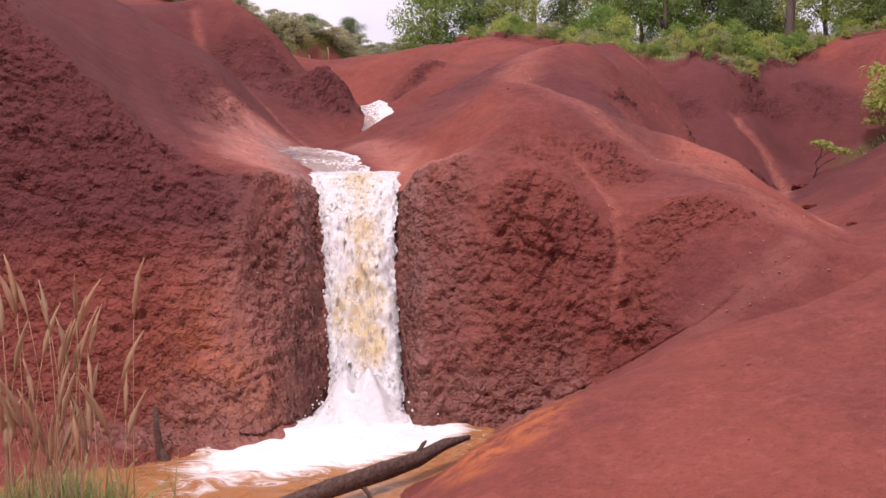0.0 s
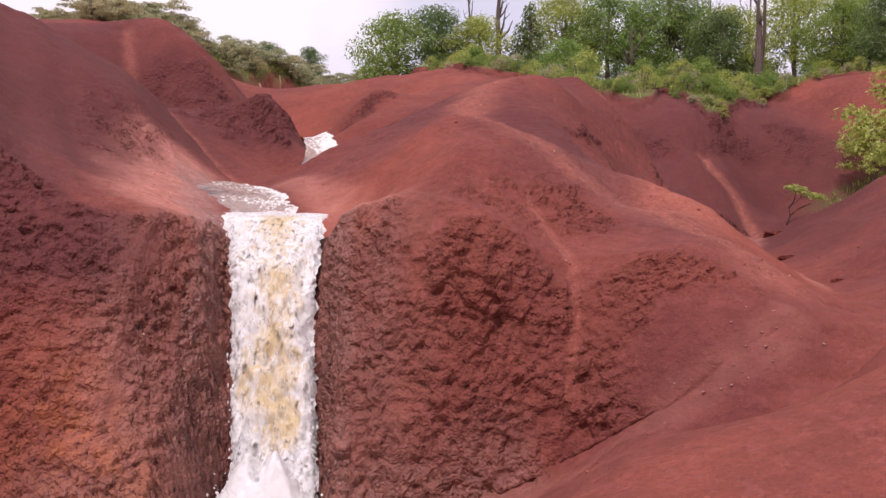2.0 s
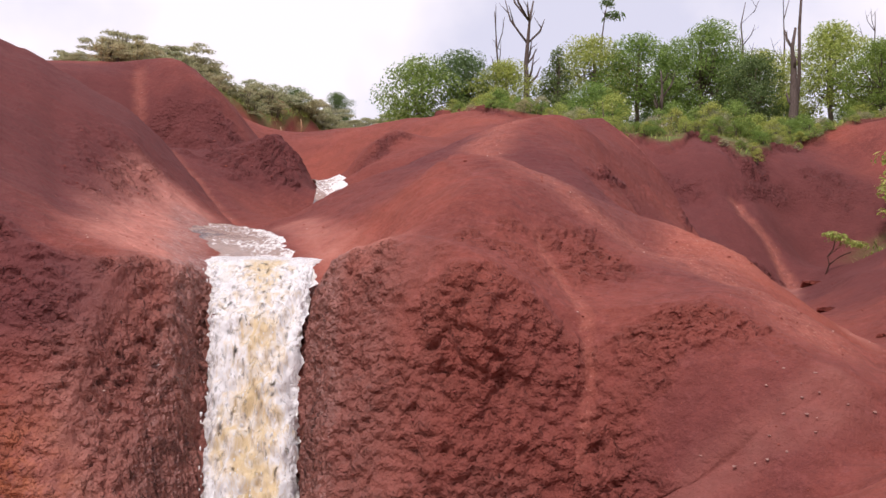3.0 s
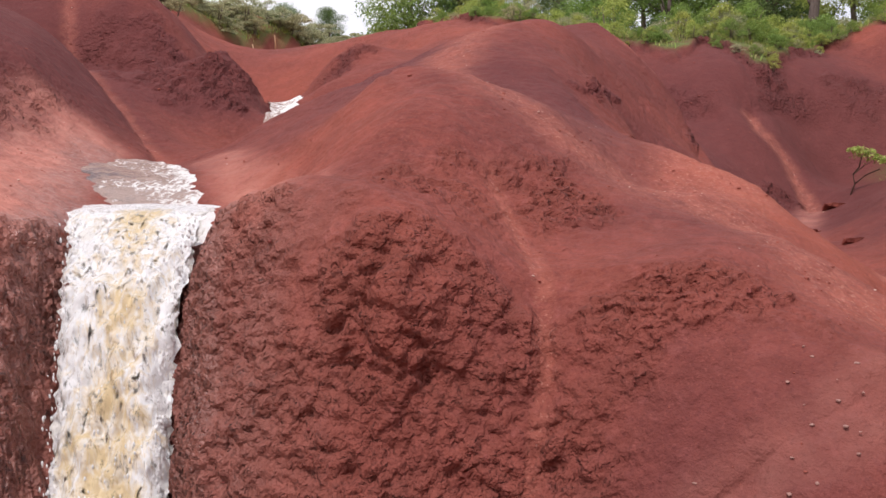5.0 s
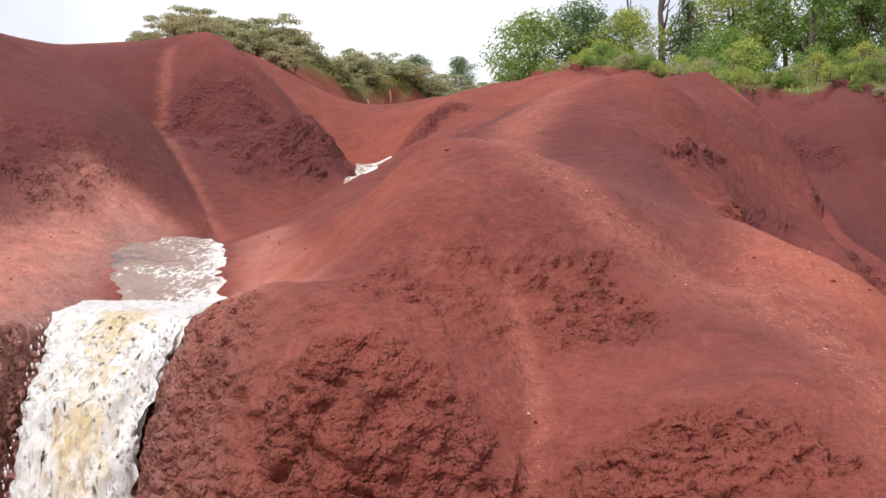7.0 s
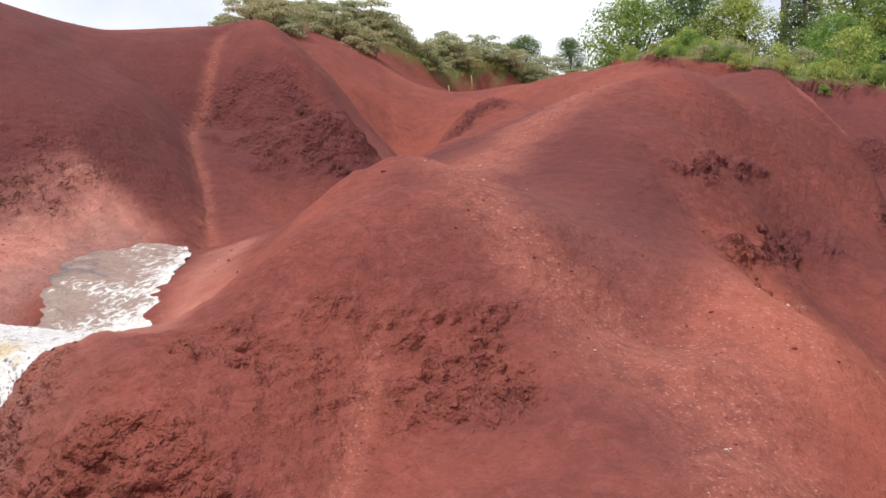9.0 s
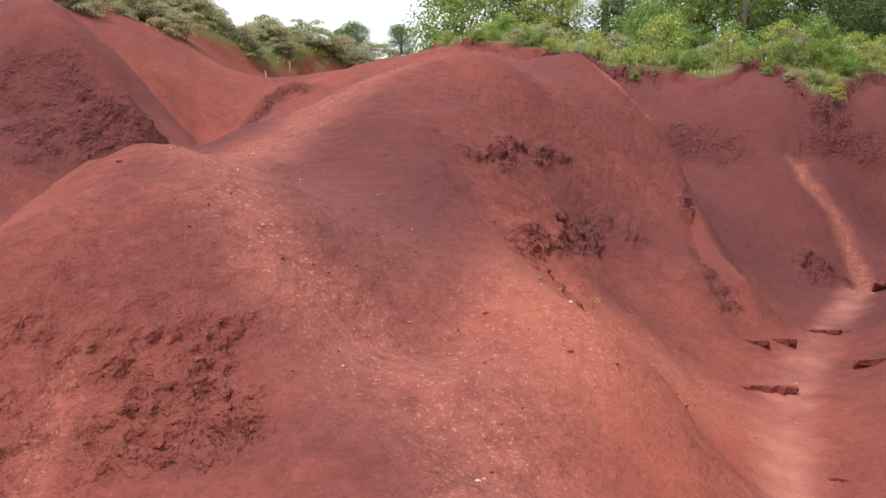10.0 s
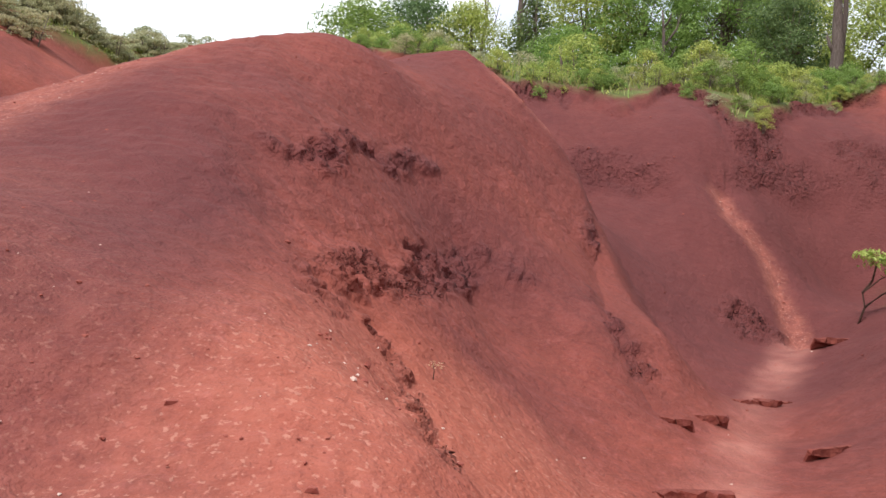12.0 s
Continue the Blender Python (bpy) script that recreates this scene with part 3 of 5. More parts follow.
def surface_marks(x, y, z, slope):
    crumb = np.zeros(x.shape)
    zz = z + 0.07 * plan_noise(x, y, 0.5, 14)
    for k, w in (((1.80, 10.22, 0.34, 0.46, 10), 0.9), ((1.0, 9.8, 0.85, 0.42, 0), 0.52), ((0.95, 8.8, 0.8, 0.4, 0), 1.0), ((2.5, 8.86, 0.58, 0.38, 0), 1.0), ((-3.4, 12.4, 0.5, 0.8, 15), 0.6), ((-4.9, 17.05, 0.6, 0.5, -20), 1.0),
                 ((-3.1, 16.2, 1.0, 0.5, 45), 1.0), ((-3.7, 17.0, 1.2, 0.6, -25), 0.8), ((-1.5, 17.5, 0.55, 0.3, 30), 0.9), ((5.1, 19.55, 0.28, 0.35, 0), 1.0), ((3.47, 17.7, 0.1, 0.28, 0), 0.9), ((3.85, 16.0, 0.14, 0.6, 25), 0.8),
                 ((7.2, 23.1, 0.6, 0.6, 0), 1.0), ((-3.2, 11.4, 0.4, 0.6, 20), 0.4)):
        crumb = np.maximum(crumb, w * blob(x, y, *k, soft=0.75))
    # dark layers that crop out on the flanks
    crumb = np.maximum(crumb, bed(zz, 2.66, 2.93) * blob(x, y, 2.8, 14.6, 0.75, 1.7, 12))
    crumb = np.maximum(crumb, 0.8 * bed(zz, 3.42, 3.62) * blob(x, y, 2.2, 15.2, 0.6, 1.5, 20))
    # crumbly bands below the head wall; their overhang shade is coloured in further down
    far_bed = zz + 0.22 * plan_noise(x, y, 0.8, 19)
    crumb = np.maximum(crumb, bed(far_bed, SHADED_BED_WEST[2] - 0.22, SHADED_BED_WEST[2] + 0.22, 0.18) * blob(x, y, SHADED_BED_WEST[0], SHADED_BED_WEST[1], 0.8, 1.2))
    crumb = np.maximum(crumb, bed(far_bed, SHADED_BED_EAST[2] - 0.24, SHADED_BED_EAST[2] + 0.24, 0.18) * blob(x, y, SHADED_BED_EAST[0], SHADED_BED_EAST[1], 0.9, 1.2))
    crumb = np.maximum(crumb, 0.8 * along(x, y, [(2.75, 13.5), (2.9, 13.3), (3.13, 12.8), (3.34, 12.15)], 0.08))
    crumb = np.maximum(crumb, 0.9 * along(x, y, [(-1.35, 15.7), (-0.75, 16.3), (-0.05, 16.55)], 0.12))
    face = step(0.9, 1.5, slope) * (y > 7.3) * (y < 9.7) * (x < 3.2)
    crumb = np.maximum(crumb, face * (0.55 + 0.45 * step(-0.3, 0.4, grain(x, y, z, 0.5, 3))))
    crumb = np.maximum(crumb, 1.0 * step(0.5, 0.9, slope) * step(-2.1, -1.4, x) * (1 - step(0.2, 0.6, x)) * (y > 7.3) * (1 - step(9.7, 10.0, y)))
    crumb = np.maximum(crumb, 0.6 * (1 - step(-1.4, -0.9, x)) * step(6.7, 7.1, y) * (1 - step(8.0, 8.4, y)))
    crumb = crumb * (1 - blob(x, y, 2.70, 8.40, 0.5, 0.45))
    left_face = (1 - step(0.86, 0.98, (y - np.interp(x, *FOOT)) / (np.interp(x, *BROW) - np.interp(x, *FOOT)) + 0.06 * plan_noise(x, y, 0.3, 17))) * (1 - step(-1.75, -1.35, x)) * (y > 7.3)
    crumb = crumb * np.where((y > 8.0) & (y < 10.5), step(-1.75, -1.35, x), 1)
    crumb = np.maximum(crumb, left_face * 0.9)
    crumb = step(0.1, 1.1, crumb + 0.38 * grain(x, y, z, 0.14, 4) + 0.3 * grain(x, y, z, 0.4, 6)) * step(0.02, 0.35, crumb)
    side = along(x, y, SIDE_PATH, 0.05, 0.9) * step(8.5, 8.9, y) * (1 - step(10.0, 10.5, y))
    pale = np.maximum(0.52 * along(x, y, RIDGE_PATH, 0.28, 0.9), 0.45 * side)
    pale = np.maximum(pale, 0.2 * along(x, y, [(1.0, 12.6), (1.6, 12.2), (2.2, 11.6)], 0.5, 0.9))
    for line, w, k in ((GULLY_STRIPE, 0.13, 0.6), (EAST_STRIPE, 0.09, 0.6), (CREASE, 0.11, 0.36), ([(2.7, 11.0), (3.0, 12.0), (3.2, 13.0), (3.5, 13.8)], 0.5, 0.45)):
        pale = np.maximum(pale, k * along(x, y, line, w))
    washed = np.maximum(along(x, y, GULLY_FLOOR, 0.16, 0.9) * (0.2 + 0.25 * step(-0.3, 0.6, plan_noise(x, 0.5 * y, 0.3, 44))), along(x, y, SHELF, 0.42, 0.8) * 0.7)
    washed = np.maximum(washed, 0.42 * along(x, y, [(0.15, 9.6), (0.0, 10.1), (-0.35, 10.8), (-0.85, 11.7), (-1.45, 12.8)], 0.2, 0.9))
    washed = np.maximum(washed, 0.14 * along(x, y, [(3.3, 8.5), (3.0, 8.3), (2.2, 8.2), (1.5, 8.2), (0.9, 8.0)], 0.14))
    washed = np.maximum(washed, 0.42 * blob(x, y, 0.05, 9.85, 0.3, 0.4, 0, 0.7))
    washed = np.maximum(washed, 0.3 * blob(x, y, -1.35, 8.05, 0.55, 0.3, 0, 0.7))
    ochre = np.maximum(np.maximum(blob(x, y, 0.86, 5.05, 0.22, 0.35), blob(x, y, 1.12, 5.32, 0.22, 0.4)), 0.5 * blob(x, y, -1.5, 7.85, 0.6, 0.25))
    wet = np.maximum(0.9 * along(x, y, [(-1.0, 8.2), (-1.15, 8.8), (-1.35, 9.6), (-1.65, 10.5)], 0.2), 0.9 * along(x, y, [(0.0, 8.3), (-0.1, 9.0), (-0.32, 10.0)], 0.16))
    wet = np.maximum(wet, 0.8 * along(x, y, [(-0.1, 8.2), (0.7, 8.25), (1.3, 8.35)], 0.22))
    wet = np.maximum(wet, 0.8 * along(x, y, [(-1.0, 7.75), (-1.9, 7.5), (-2.6, 7.3)], 0.18))
    wet = np.maximum(wet, 0.7 * along(x, y, [(-1.75, 10.4), (-2.15, 11.5), (-2.6, 12.6)], 0.22))
    cut = np.abs(y - brink(x, y))
    crumb = np.maximum(crumb, (1 - step(0.15, 0.6, cut)) * step(-0.2, 0.3, plan_noise(x, y, 0.9, 18)) * (np.abs(x) < 12))
    soaked = (1 - step(0.25, 1.0, z + 0.3 * plan_noise(x, y, 0.4, 20))) * step(-2.4, -1.7, x) * (1 - step(0.7, 1.3, x)) * step(7.2, 7.5, y) * (1 - step(8.7, 9.0, y))
    wet = np.maximum(wet, 0.75 * soaked)
    wet = np.maximum(wet, 0.5 * np.maximum(blob(x, y, 0.05, 8.75, 0.55, 0.7, 0, 0.7), blob(x, y, -1.25, 8.5, 0.5, 0.8, 0, 0.7)))
    edge = brink(x, y)
    turf = step(0.05, 0.3, y - edge + 0.15 * plan_noise(x, y, 0.5, 12))
    turf = np.maximum(turf, 0.8 * blob(x, y, 7.8, 20.3, 0.9, 1.2))
    tone_shade = 1.0 * blob(x, y, 3.25, 12.2, 0.8, 2.0, 12, 0.8) - 0.8 * blob(x, y, 1.95, 11.8, 1.0, 1.7, 20, 0.8) - 0.7 * blob(x, y, 0.9, 16.2, 2.2, 2.2, 0, 0.7) - 0.1 * blob(x, y, 1.9, 5.0, 1.6, 2.4, 0, 0.8)
    # shade of the far gully head and left spur hollow, darkened into the soil
    tone_shade = tone_shade - 1.0 * blob(x, y, 5.0, 20.8, 4.0, 3.4, 0, 0.6) - 0.9 * blob(x, y, -5.5, 15.5, 3.2, 5.0, 0, 0.6) - 0.5 * blob(x, y, -0.9, 13.5, 0.8, 2.8, -15, 0.6) + 0.35 * blob(x, y, -4.9, 21.5, 1.2, 1.6, 0, 0.6) - 0.8 * left_face * step(1.3, 2.0, z) + 0.35 * left_face * (1 - step(0.8, 1.6, z)) - 0.5 * blob(x, y, 1.4, 12.9, 0.8, 1.3, 0, 0.7) - 0.9 * blob(x, y, -4.5, 10.5, 2.4, 2.8, 0, 0.6) - 0.5 * blob(x, y, 7.0, 19.0, 2.6, 5.0, 0, 0.6) - 0.25 * blob(x, y, 5.6, 13.5, 1.2, 3.6, 0, 0.7) - 0.35 * blob(x, y, 2.8, 8.4, 0.9, 0.35, 0, 0.7) - 0.6 * blob(x, y, -4.9, 17.1, 0.7, 0.6, 0, 0.6) - 0.5 * blob(x, y, -3.1, 16.3, 1.1, 0.6, 45, 0.6)
    # darkens farther crumbly places, standing in for shade in their hollows
    tone_shade = tone_shade - 0.75 * crumb * step(11.8, 12.6, y)
    tone_shade = np.clip(tone_shade + 0.35 * plan_noise(x, y, 1.6, 15) + 0.2 * plan_noise(x, y, 0.5, 16), -1, 1)
    return tone_shade, crumb * (1 - turf) * (1 - 0.5 * side), pale * (1 - turf), washed * (1 - turf), ochre, wet * (1 - turf), turf


dzx = np.gradient(gz, axis=1) / np.gradient(gx, axis=1)
dzy = np.gradient(gz, axis=0) / np.gradient(gy, axis=0)
slope = np.hypot(dzx, dzy)
tone_shade, crumb, pale, washed, ochre, wet, turf = surface_marks(gx, gy, gz, slope)
inner = step(0, 1.5, np.minimum(np.minimum(gx + 8.5, 9 - gx), np.minimum(gy + 1.5, 26 - gy)))
# clods stand out from the ground along its normal
warp = 0.09 * grain(gx, gy, gz, 0.35, 25)
wx, wy, wz = gx + warp, gy + 0.6 * warp, gz - warp
lump = np.zeros(gx.shape)
on = crumb > 0.01
cx_, cy_, cz_ = wx[on], wy[on], wz[on]
bend = 0.014 * grain(cx_, cy_, cz_, 0.08, 28)
cx_, cz_ = cx_ + bend, cz_ + 0.8 * bend
rough_patch = 0.55 + 0.45 * grain(cx_, cy_, cz_, 0.45, 29)
lump[on] = (0.03 * cells(0.8 * cx_, cy_, cz_, 0.26, 21) + 0.042 * cells(cx_, cy_, 1.25 * cz_, 0.12, 22) * (0.4 + rough_patch) + 0.05 * cells(0.8 * cx_, cy_, 1.25 * cz_, 0.062, 23) * (0.5 + 0.8 * rough_patch)
            + 0.018 * cells(cx_, cy_, 1.1 * cz_, 0.038, 27) + 0.03 * grain(cx_, cy_, cz_, 0.5, 36) - 0.05 * np.maximum(0, np.abs(grain(cx_, cy_, 1.3 * cz_, 0.2, 24)) - 0.45)) - 0.015
# the gentler patches are pocked with small hollows
hollow = np.zeros(gx.shape)
hollow[on] = 0.085 * np.maximum(0, cells(cx_, cy_, cz_, 0.10, 51) - 0.72) / 0.28 * step(-0.35, 0.2, grain(cx_, cy_, cz_, 0.22, 52)) + 0.05 * np.maximum(0, cells(cx_, cy_, cz_, 0.06, 54) - 0.7) / 0.3 - 0.05 * cells(cx_, cy_, cz_, 0.13, 57)
steepness = step(0.75, 1.25, slope)
flute = 0.13 * np.abs(grain(wx, 0.4 * wy, 0.3 * wz, 0.17, 26)) * blob(gx, gy, 1.05, 9.05, 0.6, 0.35, 0) * step(1.2, 1.6, gz)
fine = 0.012 * np.abs(grain(gx, gy, gz, 0.11, 34)) + 0.006 * grain(gx, gy, gz, 0.06, 35)
plain = fine + 0.03 * grain(gx, gy, gz, 0.8, 31) + 0.012 * grain(gx, gy, gz, 0.3, 32) + 0.004 * grain(gx, gy, gz, 0.09, 33)
rills = 0.03 * np.minimum(0, grain(gx * 1.0 + 0.6 * gy, gx * 0.05, 0 * gx, 0.33, 41)) * step(0.25, 0.5, slope) * (1 - step(0.9, 1.3, slope))
push = inner * (plain + rills - 0.01 * along(gx, gy, SIDE_PATH, 0.05) * (gy < 10.3))
chunk = inner * crumb * (1 + 0.5 * step(11.8, 12.6, gy)) * ((0.45 + 0.55 * steepness) * (lump + flute - 0.07) - (1 - steepness) * 0.8 * hollow)
nlen = np.sqrt(1 + dzx ** 2 + dzy ** 2)
# lumps sag downhill, so that they overhang their hollows
sag = 0.4 * step(0.2, 1.0, slope) * np.maximum(0, chunk + 0.05)
px_ = gx - (push + chunk + sag) * dzx / nlen
py_ = gy - (push + chunk + sag) * dzy / nlen
pz_ = gz + (push + chunk) / nlen - 0.5 * sag * slope / nlen


def sheet_mesh(name, x, y, z, material, marks=()):
    """A mesh of quads over a net of points, with named marks on its points."""
    h, w = x.shape
    i = np.arange(h * w).reshape(h, w)
    quads = np.stack([i[:-1, :-1], i[:-1, 1:], i[1:, 1:], i[1:, :-1]], -1).reshape(-1, 4)
    me = bpy.data.meshes.new(name)
    me.vertices.add(h * w)
    me.vertices.foreach_set("co", np.stack([x, y, z], -1).astype(np.float32).ravel())
    me.loops.add(quads.size)
    me.loops.foreach_set("vertex_index", quads.astype(np.int32).ravel())
    me.polygons.add(len(quads))
    me.polygons.foreach_set("loop_start", np.arange(0, quads.size, 4, dtype=np.int32))
    me.update(calc_edges=True)
    me.polygons.foreach_set("use_smooth", np.ones(len(quads), bool))
    for key, values in marks:
        me.attributes.new(key, "FLOAT", "POINT").data.foreach_set("value", values.astype(np.float32).ravel())
    me.materials.append(material)
    return me


ground = tagged(new("ground", sheet_mesh("ground", px_, py_, pz_, SOIL, (("tone_shade", tone_shade), ("crumbly", crumb), ("pale", pale), ("washed", washed), ("ochre", ochre), ("wet", wet), ("turf", turf)))),
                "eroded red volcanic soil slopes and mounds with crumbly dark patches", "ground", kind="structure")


def at_ground(x, y):
    return float(land(np.array([[float(x)]]), np.array([[float(y)]]))[0, 0])


def thing(name, label, category, x=0.0, y=0.0, z=0.0, group="", kind=""):
    ob = new(name)
    ob.location = (x, y, z)
    ob.empty_display_size = 0.1
    return tagged(ob, label, category, group, kind)


def part(name, mesh, material, parent, label=""):
    """One mesh object under a thing or a part."""
    if isinstance(mesh, bmesh.types.BMesh):
        bm, mesh = mesh, bpy.data.meshes.new(name)
        bm.to_mesh(mesh)
        bm.free()
    if material and not mesh.materials:
        mesh.materials.append(material)
    ob = new(name, mesh)
    ob.parent = parent
    return tagged(ob, label) if label else ob


def tube(bm, points, radii, sides=7, wobble=0.0, rng=random):
    """A tapered limb along points."""
    rings = []
    for k, (p, r) in enumerate(zip(points, radii)):
        a = points[max(0, k - 1)]
        b = points[min(len(points) - 1, k + 1)]
        d = (Vector(b) - Vector(a)).normalized()
        u = d.orthogonal().normalized()
        if rings and abs(d.z) > 0.2:
            u = (Vector((1, 0.13, 0)) - d * d.dot(Vector((1, 0.13, 0)))).normalized()
        v = d.cross(u)
        rings.append([bm.verts.new(Vector(p) + (u * math.cos(t) + v * math.sin(t)) * r * (1 + wobble * rng.uniform(-1, 1))) for t in (2 * math.pi * j / sides for j in range(sides))])
    for a, b in zip(rings, rings[1:]):
        for j in range(sides):
            bm.faces.new((a[j], a[(j + 1) % sides], b[(j + 1) % sides], b[j]))
    bm.faces.new(rings[0][::-1])
    bm.faces.new(rings[-1])
    for f in bm.faces:
        f.smooth = True


# ---- water ----
rng = random.Random(4)
fall = thing("waterfall", "white and tan waterfall pouring over a red soil lip", "waterfall", -0.58, 8.5, 0)


FALL_DOWN = ((0, 0.12, 0.24, 0.36, 0.5, 0.68, 0.85, 1.0), (10.5, 10.08, 9.84, 9.56, 9.30, 9.06, 8.86, 8.68), (2.24, 2.20, 2.02, 1.68, 1.20, 0.62, 0.2, -0.05))
FALL_LEFT, FALL_RIGHT = (-1.52, -1.39, -1.24, -1.13, -1.05, -0.97, -0.89, -0.85), (-0.50, -0.46, -0.42, -0.38, -0.34, -0.27, -0.20, -0.15)


def fall_sheet(proud, seed, cols=70, rows=150):
    """Water that rounds the lip and slides and drops down the notch."""
    u, v = np.meshgrid(np.linspace(0, 1, cols), np.linspace(0, 1, rows))
    k, ys_, zs_ = FALL_DOWN
    y, z, a, b = (np.interp(v, k, q) for q in (ys_, zs_, FALL_LEFT, FALL_RIGHT))
    for q in (y, z, a, b):
        for _ in range(5):
            q[1:-1] = (q[:-2] + q[1:-1] + q[2:]) / 3
    x = a + (b - a) * u
    steep = step(0.1, 0.4, v)
    bulge = 0.05 * grain(x * 2.4, y, z * 0.7, 0.3, seed) + 0.04 * grain(x * 2.2, y, z * 0.9, 0.11, seed + 1) + 0.025 * grain(x * 1.6, y, z, 0.05, seed + 2)
    rag = 0.022 * (grain(0 * x, z, y, 0.16, seed + 3) + grain(0 * x, z, y, 0.05, seed + 4) + 0.8 * grain(0 * x, z, y, 0.025, seed + 5)) * np.abs(2 * u - 1) ** 5 * np.sign(u - 0.5)
    out = proud * (0.3 + 0.7 * steep) * (1 - 0.75 * (2 * u - 1) ** 4) + bulge * (0.3 + 0.7 * steep)
    white = np.clip(0.60 - 0.36 * np.exp(-((u - 0.62 + 0.1 * np.sin(3 * v)) / 0.28) ** 2) + 0.25 * grain(x, y, 0.5 * z, 0.22, seed + 7) + 0.2 * np.abs(2 * u - 1) ** 4 + 0.7 * step(0.72, 0.95, v) + 0.5 * (1 - step(0.05, 0.16, v)), 0, 1)
    return (x + rag + 0.58, y - 0.8 * out - 8.58, z + 0.5 * out + 0.05), white


for name, proud, seed, material, label in (("back_sheet", 0.05, 3, FALLING_BACK, "thin tan sheet of falling water"), ("front_sheet", 0.12, 13, FALLING, "white broken front of the falling water")):
    net, white = fall_sheet(proud, seed)
    part(name, sheet_mesh(name, *net, material, (("foam", white),)), None, fall, label)


def drops_mesh(name, count, seed, where):
    """Stretched beads of water, joined."""
    r = random.Random(seed)
    bm = bmesh.new()
    for _ in range(count):
        (x, y, z), s, tall = where(r)
        m = Matrix.Translation((x, y, z)) @ Matrix.Diagonal((s, s, s * tall, 1))
        bmesh.ops.create_icosphere(bm, subdivisions=1, radius=1, matrix=m)
    for f in bm.faces:
        f.smooth = True
    me = bpy.data.meshes.new(name)
    bm.to_mesh(me)
    bm.free()
    return me


def fringe(r):
    v = 0.12 + 0.88 * r.random() ** 0.8
    k, ys_, zs_ = FALL_DOWN
    y, z, a, b = (float(np.interp(v, k, q)) for q in (ys_, zs_, FALL_LEFT, FALL_RIGHT))
    u = (1 if r.random() < 0.75 else -0.85) * (0.94 + abs(r.gauss(0, 0.04))) if r.random() < 0.6 else r.uniform(-1, 1)
    x = (a + b) / 2 + u * (b - a) / 2
    return (x + 0.58, y - 8.58 - r.uniform(0.08, 0.18), z + r.uniform(0.03, 0.10)), r.uniform(0.003, 0.008), r.uniform(1.2, 3.2)


def splash(r):
    a, d = r.uniform(0, 2 * math.pi), abs(r.gauss(0, 0.35))
    return (0.03 + d * math.cos(a), 0.05 + 0.6 * d * math.sin(a), 0.05 + abs(r.gauss(0, 0.2)) * max(0, 1 - d)), r.uniform(0.004, 0.012), r.uniform(0.8, 1.6)


tagged(part("spray", drops_mesh("spray", 900, 5, fringe), SPRAY, fall, "white beads of water along the edges of the fall"), kind="stuff")
tagged(part("splash", drops_mesh("splash", 500, 6, splash), SPRAY, fall, "white splash at the foot of the fall"), kind="stuff")
fu, fv = np.meshgrid(np.linspace(0, 2 * math.pi, 90), np.linspace(0, 1, 40))
fr = fv * (0.62 + 0.12 * np.sin(3 * fu + 1) + 0.07 * np.sin(7 * fu))
fx, fy = 0.03 + fr * np.cos(fu), 0.02 + 0.62 * fr * np.sin(fu)
fz = 0.34 * np.exp(-(fr / 0.30) ** 2) + 0.09 * np.exp(-(fr / 0.55) ** 2)
fz = fz * (1 + 0.5 * grain(fx, fy, 0 * fx, 0.12, 61)) + 0.03 * grain(fx, fy, 0 * fx, 0.06, 62) * (1 - fv) - 0.02 * fv - 0.12 * fv ** 4
part("foam_mound", sheet_mesh("foam_mound", fx, fy, fz, SPRAY), None, fall, "boiling white foam at the foot of the fall")

qx, qy = np.meshgrid(np.linspace(-4.2, 1.3, 150), np.linspace(4.3, 9.3, 145))
away = np.hypot((qx + 0.55) / 1.0, (qy - 8.4) / 1.1)
jet = np.exp(-((qx + 0.6 + 0.36 * (8.5 - qy)) / 0.75) ** 2) * np.exp(-np.maximum(0, 8.3 - qy) / 2.1)
foam = np.clip(1.25 * np.exp(-(away / 0.95) ** 2) + 0.98 * jet, 0, 1.2)
qz = 0.012 * grain(qx, qy, 0 * qx, 0.35, 71) + 0.03 * foam * grain(qx, qy, 0 * qx, 0.16, 72) + 0.02 * foam
pool = tagged(new("water", sheet_mesh("water", qx, qy, qz, POOL, (("foam", foam),))), "muddy brown plunge pool with white foam streaks", "water", kind="structure")


